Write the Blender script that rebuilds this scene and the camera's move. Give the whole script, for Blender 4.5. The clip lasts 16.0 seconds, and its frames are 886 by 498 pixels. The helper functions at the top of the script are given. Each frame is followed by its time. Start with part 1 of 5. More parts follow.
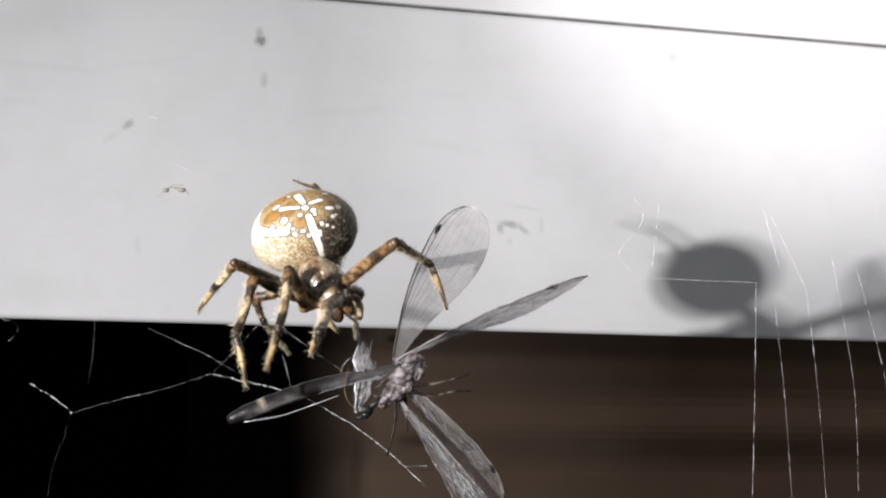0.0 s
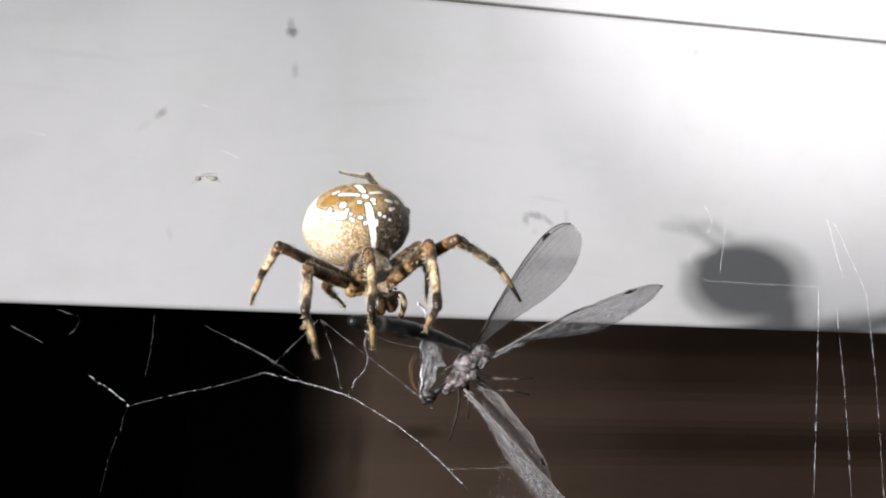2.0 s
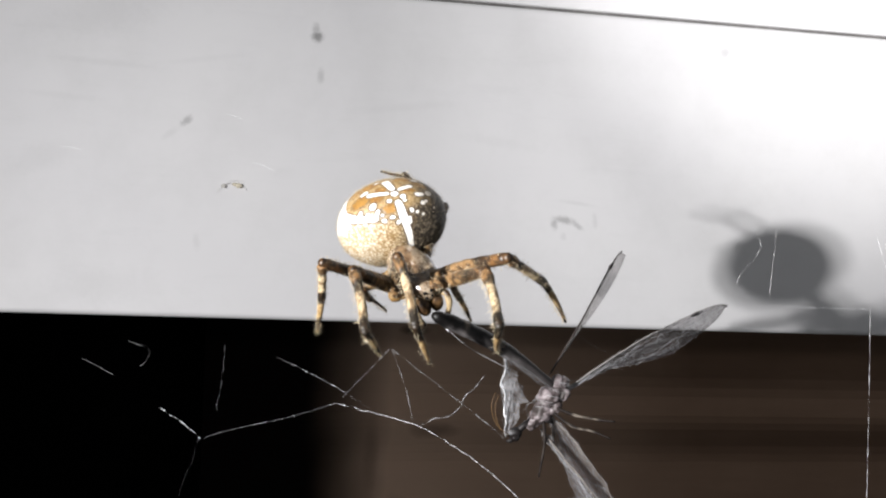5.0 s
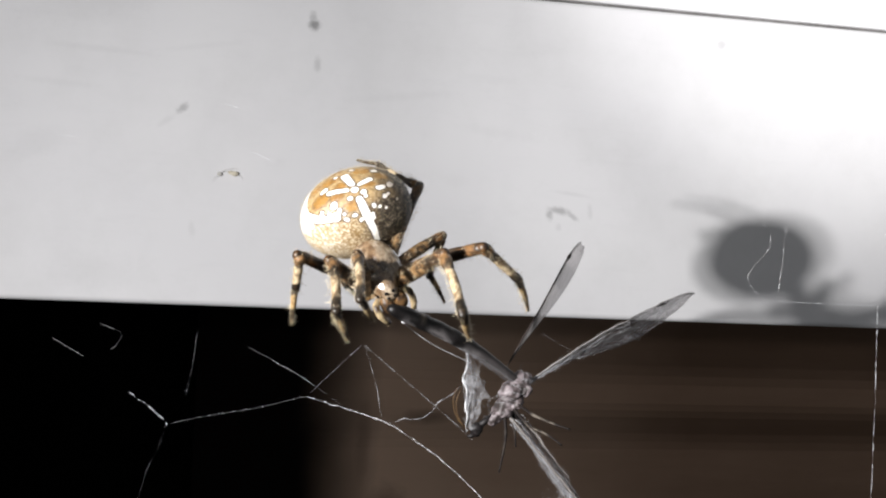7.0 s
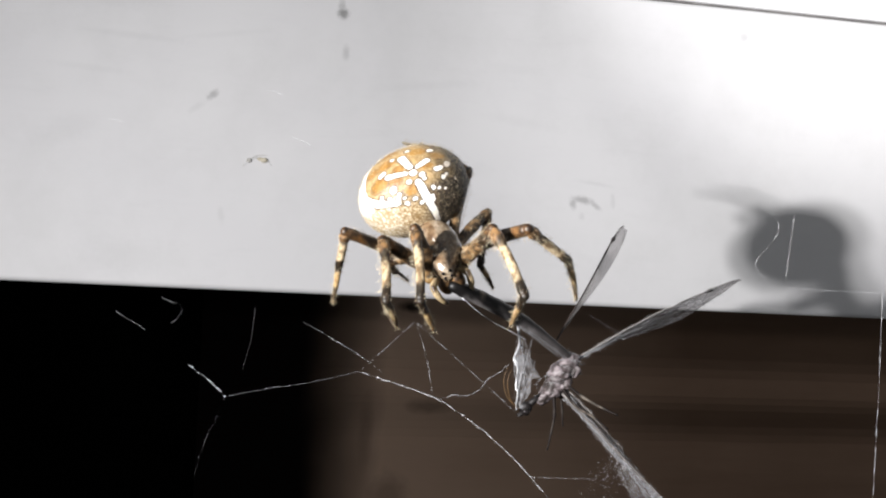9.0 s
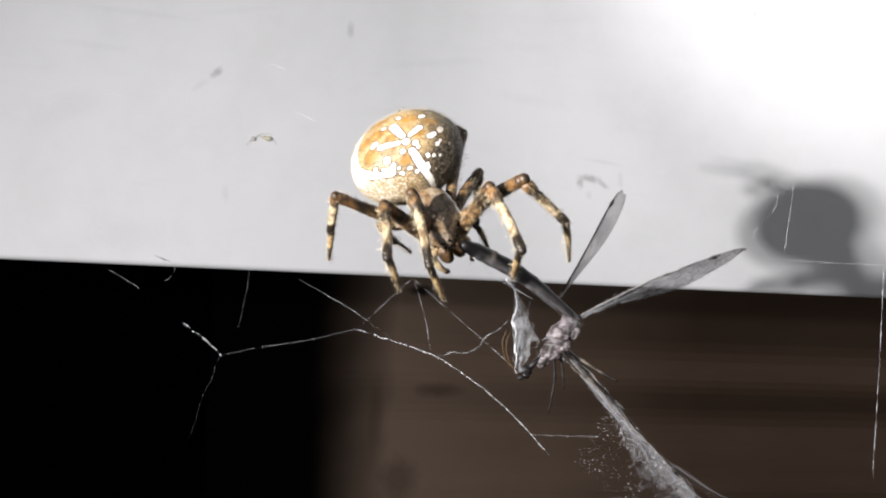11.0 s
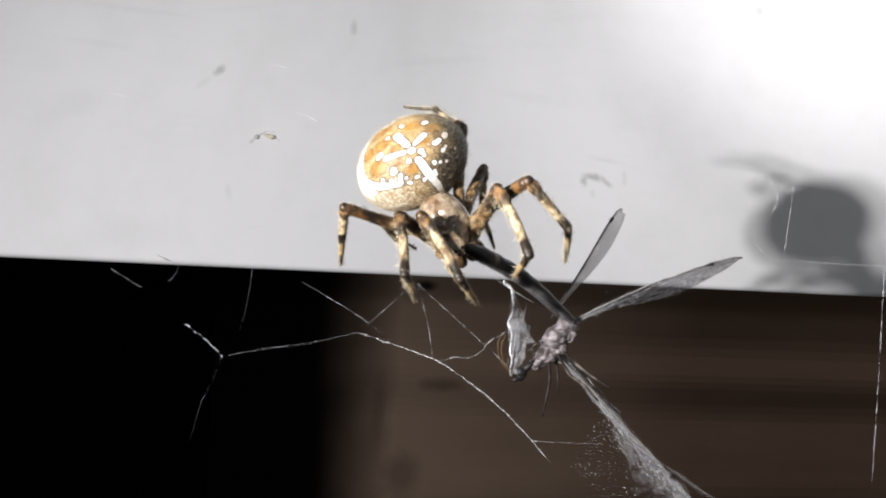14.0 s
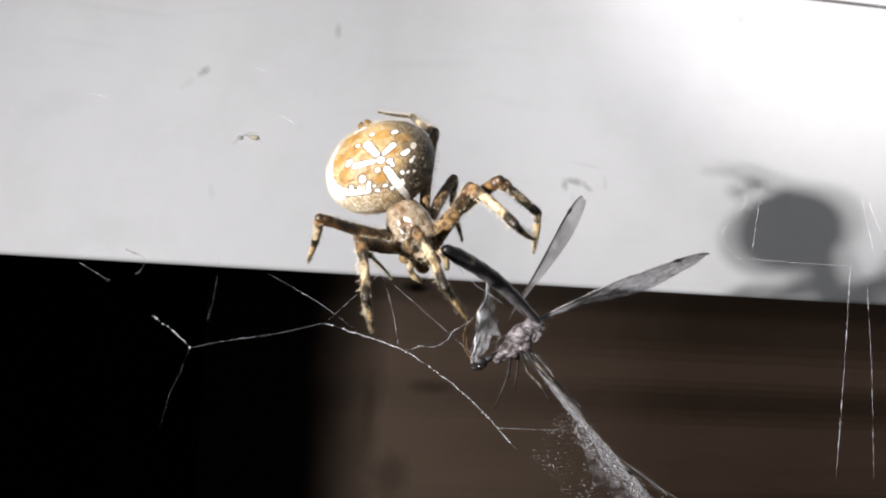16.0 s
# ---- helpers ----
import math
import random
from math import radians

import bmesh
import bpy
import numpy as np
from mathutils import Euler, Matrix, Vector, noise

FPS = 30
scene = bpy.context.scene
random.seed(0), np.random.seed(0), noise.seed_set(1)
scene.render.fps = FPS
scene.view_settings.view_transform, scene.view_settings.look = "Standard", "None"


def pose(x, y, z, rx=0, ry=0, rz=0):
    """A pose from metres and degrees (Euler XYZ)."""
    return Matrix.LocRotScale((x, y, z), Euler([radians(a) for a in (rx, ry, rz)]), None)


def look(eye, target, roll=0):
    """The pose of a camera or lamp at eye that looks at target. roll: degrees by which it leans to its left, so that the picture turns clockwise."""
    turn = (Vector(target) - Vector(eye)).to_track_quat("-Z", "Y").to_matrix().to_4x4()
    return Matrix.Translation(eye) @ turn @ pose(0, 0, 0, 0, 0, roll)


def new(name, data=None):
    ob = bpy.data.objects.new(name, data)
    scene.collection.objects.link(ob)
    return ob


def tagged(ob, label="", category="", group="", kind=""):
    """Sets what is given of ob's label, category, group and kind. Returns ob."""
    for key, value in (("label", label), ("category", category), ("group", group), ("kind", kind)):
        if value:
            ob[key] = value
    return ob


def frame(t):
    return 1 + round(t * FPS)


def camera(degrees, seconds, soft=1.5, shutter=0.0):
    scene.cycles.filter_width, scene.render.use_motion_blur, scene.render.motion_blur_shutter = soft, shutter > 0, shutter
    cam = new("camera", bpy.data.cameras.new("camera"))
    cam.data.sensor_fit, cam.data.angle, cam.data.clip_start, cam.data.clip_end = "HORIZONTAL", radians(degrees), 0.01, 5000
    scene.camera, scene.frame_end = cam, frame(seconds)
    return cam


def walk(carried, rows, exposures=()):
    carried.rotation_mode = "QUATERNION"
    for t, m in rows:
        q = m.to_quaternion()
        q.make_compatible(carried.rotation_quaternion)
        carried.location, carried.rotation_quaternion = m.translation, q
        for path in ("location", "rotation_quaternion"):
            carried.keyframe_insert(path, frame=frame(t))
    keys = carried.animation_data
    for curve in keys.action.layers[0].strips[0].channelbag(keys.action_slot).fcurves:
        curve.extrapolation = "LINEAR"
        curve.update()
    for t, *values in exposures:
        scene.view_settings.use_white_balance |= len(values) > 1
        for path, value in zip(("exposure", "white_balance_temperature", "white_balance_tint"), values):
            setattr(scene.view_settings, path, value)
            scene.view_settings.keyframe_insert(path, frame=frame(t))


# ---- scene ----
# Everything is laid out in millimetres and divided by 1000 where objects are made.
MM = 0.001

# ---- camera ----
CAMERA_ROWS = [
    (0, 7.09, -193.28, 11.50, 9.80, 1.54, 2.10),
    (0.5, 4.13, -192.89, 9.70, 10.20, 1.49, 1.98),
    (1, -0.00, -193.10, 9.45, 10.26, 1.54, 2.02),
    (1.5, -0.53, -193.21, 9.66, 10.28, 1.40, 2.43),
    (2, -0.67, -194.66, 10.08, 10.36, 1.27, 2.54),
    (2.5, -0.17, -195.02, 11.31, 10.24, 1.20, 2.64),
    (3, -3.17, -195.46, 11.19, 10.24, 1.11, 2.40),
    (3.5, -1.78, -195.91, 10.46, 10.08, 0.97, 2.27),
    (4, -0.76, -196.59, 10.35, 10.16, 1.00, 2.26),
    (4.5, -4.89, -195.16, 12.73, 10.01, 1.01, 2.48),
    (5, -4.09, -192.07, 12.37, 9.78, 0.90, 2.15),
    (7.5, -4.96, -192.74, 13.68, 10.31, 0.03, 2.75),
    (8, -6.38, -194.10, 15.09, 10.25, 0.09, 3.01),
    (8.5, -7.81, -194.68, 13.50, 10.39, -0.09, 3.17),
    (9, -10.65, -193.63, 11.94, 10.42, -0.41, 3.14),
    (9.5, -10.72, -193.16, 10.70, 10.42, -0.79, 2.92),
    (12, -8.61, -192.25, 10.72, 9.58, -1.37, 3.28),
    (12.5, -9.44, -194.36, 12.59, 9.74, -1.08, 3.44),
    (13, -7.52, -194.12, 12.16, 9.57, -1.39, 3.49),
    (13.5, -6.88, -193.75, 12.21, 9.60, -1.51, 3.21),
    (14, -9.27, -192.10, 11.67, 9.63, -1.72, 3.18),
    (14.5, -7.64, -191.95, 10.91, 9.66, -2.02, 3.26),
    (15, -4.45, -193.11, 11.02, 9.86, -1.84, 3.62),
    (15.5, -4.65, -193.54, 11.31, 9.70, -1.75, 3.85),
    (16, -6.74, -194.31, 11.89, 9.92, -1.57, 3.87),
]


def sight(x, y, z, yaw, pitch, roll):
    eye = Vector((x, y, z)) * MM
    a, b = radians(yaw), radians(pitch)
    way = Vector((math.sin(a) * math.cos(b), math.cos(a) * math.cos(b), math.sin(b)))
    return look(eye, eye + way, roll)


cam = camera(50.0, 16.0, soft=2.1)
EXPOSURES = [(0, 0.0), (1, 0.03), (1.5, 0.05), (2, 0.02), (2.5, -0.03), (3.5, 0.04), (4, 0.0), (4.5, -0.12), (5, 0.0), (7.5, -0.02), (8, -0.06), (8.5, -0.04), (9, 0.02), (9.5, 0.13),
             (12, 0.04), (13, 0.0), (14, 0.02), (14.5, 0.08), (15, 0.02), (15.5, 0.05), (16, 0.05)]
walk(cam, [(t, sight(*row)) for t, *row in CAMERA_ROWS], EXPOSURES)

# ---- light: a hand torch beside the camera and the dim surroundings ----
world = bpy.data.worlds.new("surroundings")
world.use_nodes = True
scene.world = world
world.node_tree.nodes["Background"].inputs["Color"].default_value = (0.95, 0.97, 1.0, 1)
world.node_tree.nodes["Background"].inputs["Strength"].default_value = 0.185

# a torch with two diodes side by side: place, share of the light
DIODES = [((-95.2, -194.8, 17.5), 0.44), ((-93.1, -196.9, 19.3), 0.56)]


def torch(name, power, target, cone, blend, size):
    for place, share in DIODES:
        data = bpy.data.lights.new(name, "SPOT")
        data.energy, data.spot_size, data.spot_blend, data.shadow_soft_size = power * share, radians(cone), blend, size * MM
        data.color = (1.0, 0.985, 0.985)
        new(name, data).matrix_world = look([c * MM for c in place], [c * MM for c in target])


torch("torch_spill", 1.57, (194, 0, -124), 171, 0.96, 1.6)
torch("torch_corona", 0.98, (410, 0, 116), 80, 0.45, 1.6)
torch("torch_beam", 6.24, (219, 0, 139), 47.4, 0.93, 1.6)


# ---- materials ----
class Nodes:
    """A small builder for node materials."""

    def __init__(self, name):
        self.mat = bpy.data.materials.new(name)
        self.mat.use_nodes = True
        self.tree = self.mat.node_tree
        self.bsdf = self.tree.nodes["Principled BSDF"]
        self.out = self.tree.nodes["Material Output"]

    def add(self, kind, **inputs):
        n = self.tree.nodes.new(kind)
        for k, v in inputs.items():
            self.put(n.inputs[k.replace("_", " ")], v)
        return n

    def put(self, socket, v):
        if isinstance(v, bpy.types.NodeSocket):
            self.tree.links.new(v, socket)
        else:
            socket.default_value = v

    def math(self, op, a, b=0.0, clamp=False):
        n = self.tree.nodes.new("ShaderNodeMath")
        n.operation, n.use_clamp = op, clamp
        self.put(n.inputs[0], a)
        self.put(n.inputs[1], b)
        return n.outputs[0]

    def mix(self, fac, a, b):
        n = self.tree.nodes.new("ShaderNodeMix")
        n.data_type = "RGBA"
        self.put(n.inputs[0], fac)
        self.put(n.inputs[6], a)
        self.put(n.inputs[7], b)
        return n.outputs[2]

    def coords(self):
        return self.tree.nodes.new("ShaderNodeTexCoord").outputs["Object"]

    def noise(self, scale, detail=4.0, rough=0.6, vector=None):
        n = self.tree.nodes.new("ShaderNodeTexNoise")
        n.inputs["Scale"].default_value, n.inputs["Detail"].default_value, n.inputs["Roughness"].default_value = scale, detail, rough
        self.put(n.inputs["Vector"], vector if vector is not None else self.coords())
        return n.outputs["Fac"]

    def ramp(self, fac, lo, hi):
        n = self.tree.nodes.new("ShaderNodeMapRange")
        self.put(n.inputs[0], fac)
        n.inputs[1].default_value, n.inputs[2].default_value = lo, hi
        return n.outputs[0]

    def bump(self, height, strength, distance):
        n = self.tree.nodes.new("ShaderNodeBump")
        n.inputs["Strength"].default_value, n.inputs["Distance"].default_value = strength, distance
        self.put(n.inputs["Height"], height)
        self.tree.links.new(n.outputs[0], self.bsdf.inputs["Normal"])

    def done(self, color=None, rough=0.5, spec=0.5, **more):
        if color is not None:
            self.put(self.bsdf.inputs["Base Color"], color)
        self.put(self.bsdf.inputs["Roughness"], rough)
        self.bsdf.inputs["Specular IOR Level"].default_value = spec
        for k, v in more.items():
            self.put(self.bsdf.inputs[k.replace("_", " ")], v)
        return self.mat


def rgb(r, g, b):
    return (r, g, b, 1.0)


# Dirt marks on the white board: x, z, half width, half height, lean in degrees, strength.
SPECKS = [
    (1.9, 57.0, 1.3, 1.2, 30, 0.62), (1.5, 58.6, 0.8, 1.4, 0, 0.3), (2.8, 49.2, 0.8, 1.7, 0, 0.22), (-22.9, 38.7, 1.5, 0.8, 45, 0.36),
    (-26.0, 36.0, 2.0, 0.7, 35, 0.07), (54.6, 22.5, 2.6, 0.85, -8, 0.40), (57.6, 21.4, 1.5, 0.6, -32, 0.30), (52.5, 21.5, 0.8, 1.2, 10, 0.34), (61.3, 22.6, 0.6, 1.8, 8, 0.10), (57.0, 26.2, 4.0, 0.5, -6, 0.07), (54.5, 19.0, 0.7, 0.9, 0, 0.10),
    (89.4, 60.4, 1.2, 1.2, 0, 0.22),
]
SMEARS = [
    (-20.2, 15.0, 0.7, 1.8, 8, 0.08), (-39.0, 49.0, 10.0, 0.7, -2, 0.05), (-46.0, 42.0, 8.0, 0.8, -3, 0.04), (-20.0, 51.0, 9.0, 0.7, 10, 0.035),
    (-50.0, 30.0, 7.0, 3.0, 20, 0.05), (20.0, 44.0, 12.0, 1.0, 8, 0.035), (-40.0, 58.0, 14.0, 4.0, 15, 0.06), (-38.0, 6.0, 9.0, 4.0, 0, 0.05),
    (40.0, 38.0, 10.0, 1.2, -6, 0.03),
]
MARKS = SPECKS + SMEARS


def board_paint():
    n = Nodes("white_painted_board")
    co = n.coords()
    base = n.mix(n.ramp(n.noise(18, 3), 0.3, 0.7), rgb(0.742, 0.735, 0.750), rgb(0.802, 0.795, 0.802))
    stretch = n.add("ShaderNodeMapping", Vector=co, Scale=(40, 40, 260)).outputs[0]
    base = n.mix(n.math("MULTIPLY", n.ramp(n.noise(1.0, 5, 0.7, stretch), 0.55, 0.8), 0.10), base, rgb(0.45, 0.45, 0.46))
    wobble = n.noise(900, 3)
    grime = n.ramp(n.noise(48, 6, 0.7), 0.46, 0.80)
    base = n.mix(n.math("MULTIPLY", grime, 0.17), base, rgb(0.42, 0.42, 0.40))
    for x, z, w, h, lean, strength in MARKS:
        m = n.add("ShaderNodeMapping", Vector=co)
        m.vector_type = "TEXTURE"
        m.inputs["Location"].default_value = (x * MM, 0, z * MM)
        m.inputs["Rotation"].default_value = (0, -radians(lean), 0)
        m.inputs["Scale"].default_value = (w * MM, 1, h * MM)
        ln = n.tree.nodes.new("ShaderNodeVectorMath")
        ln.operation = "LENGTH"
        n.tree.links.new(m.outputs[0], ln.inputs[0])
        r = n.math("ADD", ln.outputs["Value"], n.math("MULTIPLY", n.math("SUBTRACT", wobble, 0.5), 1.1))
        n_map = n.tree.nodes.new("ShaderNodeMapRange")
        n_map.interpolation_type = "SMOOTHSTEP"
        n.put(n_map.inputs[0], r)
        n_map.inputs[1].default_value, n_map.inputs[2].default_value = 1.35, 0.2
        base = n.mix(n.math("MULTIPLY", n_map.outputs[0], strength), base, rgb(0.07, 0.07, 0.065))
    n.bump(n.noise(700, 4), 0.12, 0.0002)
    return n.done(base, 0.75, 0.12)


def plank_wood(name, dark, light):
    n = Nodes(name)
    co = n.add("ShaderNodeMapping", Vector=n.coords(), Scale=(2, 10, 16)).outputs[0]
    grain = n.noise(1.5, 6, 0.65, co)
    color = n.mix(n.ramp(grain, 0.3, 0.7), dark, light)
    color = n.mix(n.math("MULTIPLY", n.ramp(n.noise(9, 4), 0.45, 0.7), 0.5), color, dark)
    # torchlight painted as paler timber towards the plank ends
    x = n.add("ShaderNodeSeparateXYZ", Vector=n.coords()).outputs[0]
    torch_fade = n.math("MULTIPLY", n.ramp(n.math("ADD", x, n.math("MULTIPLY", n.noise(7, 4), 0.12)), 0.42, 0.10), 0.64)
    color = n.mix(torch_fade, color, rgb(0.90, 0.65, 0.49))
    # unlit dark painted onto the plank ends, with a soft edge
    unlit_reach = n.math("ADD", x, n.math("MULTIPLY", n.noise(6, 3, 0.5), 0.05))
    lit_part = n.ramp(unlit_reach, 0.052, 0.114)
    color = n.mix(n.math("MULTIPLY", lit_part, lit_part), rgb(0.004, 0.003, 0.003), color)
    # a dark knot and dark smudges
    for cx, cz, w, h, dark_by in ((0.111, -0.044, 0.011, 0.0045, 0.9), (0.078, -0.150, 0.006, 0.030, 0.25), (0.130, -0.128, 0.020, 0.006, 0.4), (0.100, -0.205, 0.016, 0.020, 0.35)):
        m = n.add("ShaderNodeMapping", Vector=n.coords())
        m.vector_type = "TEXTURE"
        m.inputs["Location"].default_value, m.inputs["Scale"].default_value = (cx, 0, cz), (w, 10, h)
        ln = n.tree.nodes.new("ShaderNodeVectorMath")
        ln.operation = "LENGTH"
        n.tree.links.new(m.outputs[0], ln.inputs[0])
        r = n.math("ADD", ln.outputs["Value"], n.math("MULTIPLY", n.math("SUBTRACT", n.noise(90, 3), 0.5), 0.8))
        color = n.mix(n.math("MULTIPLY", n.ramp(r, 1.3, 0.4), dark_by), color, rgb(0.006, 0.005, 0.005))
    n.bump(grain, 0.12, 0.001)
    return n.done(color, 0.8, 0.03)


def plain(name, color, rough, spec=0.5, scale=800, vary=0.3, bump=0.0, **more):
    n = Nodes(name)
    dark = rgb(*(c * (1 - vary) for c in color[:3]))
    col = n.mix(n.ramp(n.noise(scale, 4), 0.3, 0.7), dark, color)
    if bump:
        n.bump(n.noise(scale * 2, 3), bump, 0.0001)
    return n.done(col, rough, spec, **more)


def tinted(name, rough, spec, scale, vary, bump=0.3, sub=0.0, tone=0.82):
    """Colour from the mesh's own colour attribute, broken up by fine grain."""
    n = Nodes(name)
    at = n.tree.nodes.new("ShaderNodeAttribute")
    at.attribute_name = "tint"
    g = n.ramp(n.noise(scale, 5, 0.7), 0.25, 0.75)
    hsv = n.add("ShaderNodeHueSaturation", Color=at.outputs["Color"])
    n.put(hsv.inputs["Value"], n.math("ADD", n.math("MULTIPLY", g, 2 * vary * tone), (1 - vary) * tone))
    n.bump(n.noise(scale * 0.8, 4), bump, 0.00012)
    if sub:
        n.bsdf.inputs["Subsurface Weight"].default_value = sub
        n.bsdf.inputs["Subsurface Radius"].default_value = (0.0006, 0.0004, 0.0002)
    return n.done(hsv.outputs[0], rough, spec)


def wing_membrane(name, dark, light, body, grainy=0.34, torn=0.0):
    n = Nodes(name)
    n.done(n.mix(n.ramp(n.noise(500, 3), 0.3, 0.7), dark, light), 0.32, 0.5)
    clear = n.add("ShaderNodeBsdfTransparent", Color=rgb(0.80, 0.79, 0.80))
    mix = n.tree.nodes.new("ShaderNodeMixShader")
    cover = n.math("ADD", n.math("MULTIPLY", n.noise(420, 4), grainy), body)
    if torn:
        cover = n.math("MULTIPLY", cover, n.math("ADD", n.math("MULTIPLY", n.ramp(n.noise(760, 4, 0.7), 0.42, 0.60), torn), 1.0 - torn))
    n.put(mix.inputs[0], cover)
    n.tree.links.new(clear.outputs[0], mix.inputs[1])
    glow = n.add("ShaderNodeBsdfTranslucent", Color=light)
    both = n.tree.nodes.new("ShaderNodeMixShader")
    both.inputs[0].default_value = 0.5
    n.tree.links.new(n.bsdf.outputs[0], both.inputs[1])
    n.tree.links.new(glow.outputs[0], both.inputs[2])
    n.tree.links.new(both.outputs[0], mix.inputs[2])
    n.tree.links.new(mix.outputs[0], n.out.inputs[0])
    return n.mat


BOARD = board_paint()
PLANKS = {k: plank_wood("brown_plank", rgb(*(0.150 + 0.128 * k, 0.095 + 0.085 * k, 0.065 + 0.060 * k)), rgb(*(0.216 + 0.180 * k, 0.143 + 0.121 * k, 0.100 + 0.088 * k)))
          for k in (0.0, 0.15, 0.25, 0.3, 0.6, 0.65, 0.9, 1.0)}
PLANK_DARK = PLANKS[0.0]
BLACK = plain("painted_dark", rgb(0.002, 0.002, 0.002), 0.95, 0.0, 20)
GROOVE = plain("grimy_groove", rgb(0.20, 0.195, 0.19), 0.85, 0.1, 90, 0.5, 0.3)
FLOOR_BROWN = plain("dark_floor", rgb(0.035, 0.028, 0.022), 0.9, 0.1, 60, 0.6, 0.4)
SILK = plain("white_silk", rgb(0.78, 0.78, 0.80), 0.35, 0.6, 3000, 0.15)
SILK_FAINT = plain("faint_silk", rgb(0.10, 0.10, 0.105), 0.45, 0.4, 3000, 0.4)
SILK_DIM = plain("grey_silk", rgb(0.33, 0.33, 0.345), 0.4, 0.5, 3000, 0.2)
ABDOMEN = tinted("spider_abdomen_skin", 0.48, 0.4, 5200, 0.20, 0.35, 0.06, 0.80)
LEG = tinted("spider_leg_skin", 0.42, 0.45, 4200, 0.36, 0.3, 0.05, 0.75)
SHELL = tinted("spider_shell", 0.26, 0.9, 2600, 0.25, 0.06)
SHELL.node_tree.nodes["Principled BSDF"].inputs["Coat Weight"].default_value = 0.8
SHELL.node_tree.nodes["Principled BSDF"].inputs["Coat Roughness"].default_value = 0.16
HAIR = plain("pale_hair", rgb(0.66, 0.55, 0.38), 0.5, 0.4, 2000, 0.3)
EYE = plain("black_eye", rgb(0.01, 0.008, 0.008), 0.12, 0.6, 100, 0.1)
FLY_PLATE = tinted("grey_mauve_insect_plate", 0.5, 0.4, 2400, 0.35, 0.5)
FLY_BAND = tinted("banded_insect_leg", 0.6, 0.12, 2600, 0.3, 0.2)
FLY_DARK = tinted("dark_insect_abdomen", 0.42, 0.3, 2600, 0.35, 0.3)
FLY_LEG = plain("black_insect_leg", rgb(0.012, 0.010, 0.010), 0.5, 0.25, 2000, 0.4)
VEIN_PALE = plain("silk_dusted_wing_vein", rgb(0.30, 0.28, 0.27), 0.5, 0.3, 2000, 0.5)
VEIN_DIM = plain("dusty_wing_vein", rgb(0.24, 0.215, 0.20), 0.5, 0.3, 2000, 0.5)
VEIN = plain("brown_wing_vein", rgb(0.055, 0.044, 0.04), 0.5, 0.3, 2000, 0.4)
MEMBRANE = wing_membrane("wing_membrane", rgb(0.40, 0.38, 0.39), rgb(0.60, 0.57, 0.57), 0.13)
MEMBRANE_CLEAR = wing_membrane("clear_wing_membrane", rgb(0.40, 0.385, 0.385), rgb(0.60, 0.575, 0.57), 0.30)
MEMBRANE_TORN = wing_membrane("torn_wing_membrane", rgb(0.34, 0.305, 0.31), rgb(0.60, 0.55, 0.555), 0.03, 0.32, 0.90)
FILM = wing_membrane("silk_film", rgb(0.45, 0.44, 0.45), rgb(0.7, 0.7, 0.72), 0.12, 0.55, 0.7)
VEIL = wing_membrane("silk_veil", rgb(0.40, 0.38, 0.39), rgb(0.62, 0.60, 0.62), 0.02, 0.50, 0.90)
FEELER = plain("orange_brown_feeler", rgb(0.13, 0.075, 0.032), 0.5, 0.3, 2500, 0.4)
STRAW = plain("straw_debris", rgb(0.80, 0.73, 0.58), 0.7, 0.3, 2500, 0.4)
SCRAP = plain("grey_chaff", rgb(0.70, 0.68, 0.64), 0.7, 0.3, 2500, 0.4)


# ---- mesh helpers (millimetres in, metres out) ----
def part(name, bm, material, parent=None, label="", smooth=True):
    me = bpy.data.meshes.new(name)
    for v in bm.verts:
        v.co *= MM
    bm.normal_update()
    bm.to_mesh(me)
    bm.free()
    me.materials.append(material)
    if smooth:
        me.shade_smooth()
    ob = new(name, me)
    if parent is not None:
        ob.parent = parent
    if label:
        tagged(ob, label)
    return ob


def tint(ob, fn):
    """Colours each vertex by fn(place in millimetres)."""
    me = ob.data
    at = me.color_attributes.new("tint", "FLOAT_COLOR", "POINT")
    at.data.foreach_set("color", [c for v in me.vertices for c in (*fn(v.co / MM), 1.0)])
    return ob


def box(bm, x0, x1, y0, y1, z0, z1, bevel=0.0):
    made = bmesh.ops.create_cube(bm, size=1)["verts"]
    for v in made:
        v.co = Vector(((x0, x1)[v.co.x > 0], (y0, y1)[v.co.y > 0], (z0, z1)[v.co.z > 0]))
    if bevel:
        edges = list({e for v in made for e in v.link_edges})
        bmesh.ops.bevel(bm, geom=edges, offset=bevel, segments=3, affect="EDGES", profile=0.5)


def ball(bm, c, r, u=12, v=8, turn=None):
    m = Matrix.Translation(Vector(c)) @ (turn or Matrix.Identity(4)) @ Matrix.Diagonal((*r, 1))
    return bmesh.ops.create_uvsphere(bm, u_segments=u, v_segments=v, radius=1, matrix=m)["verts"]


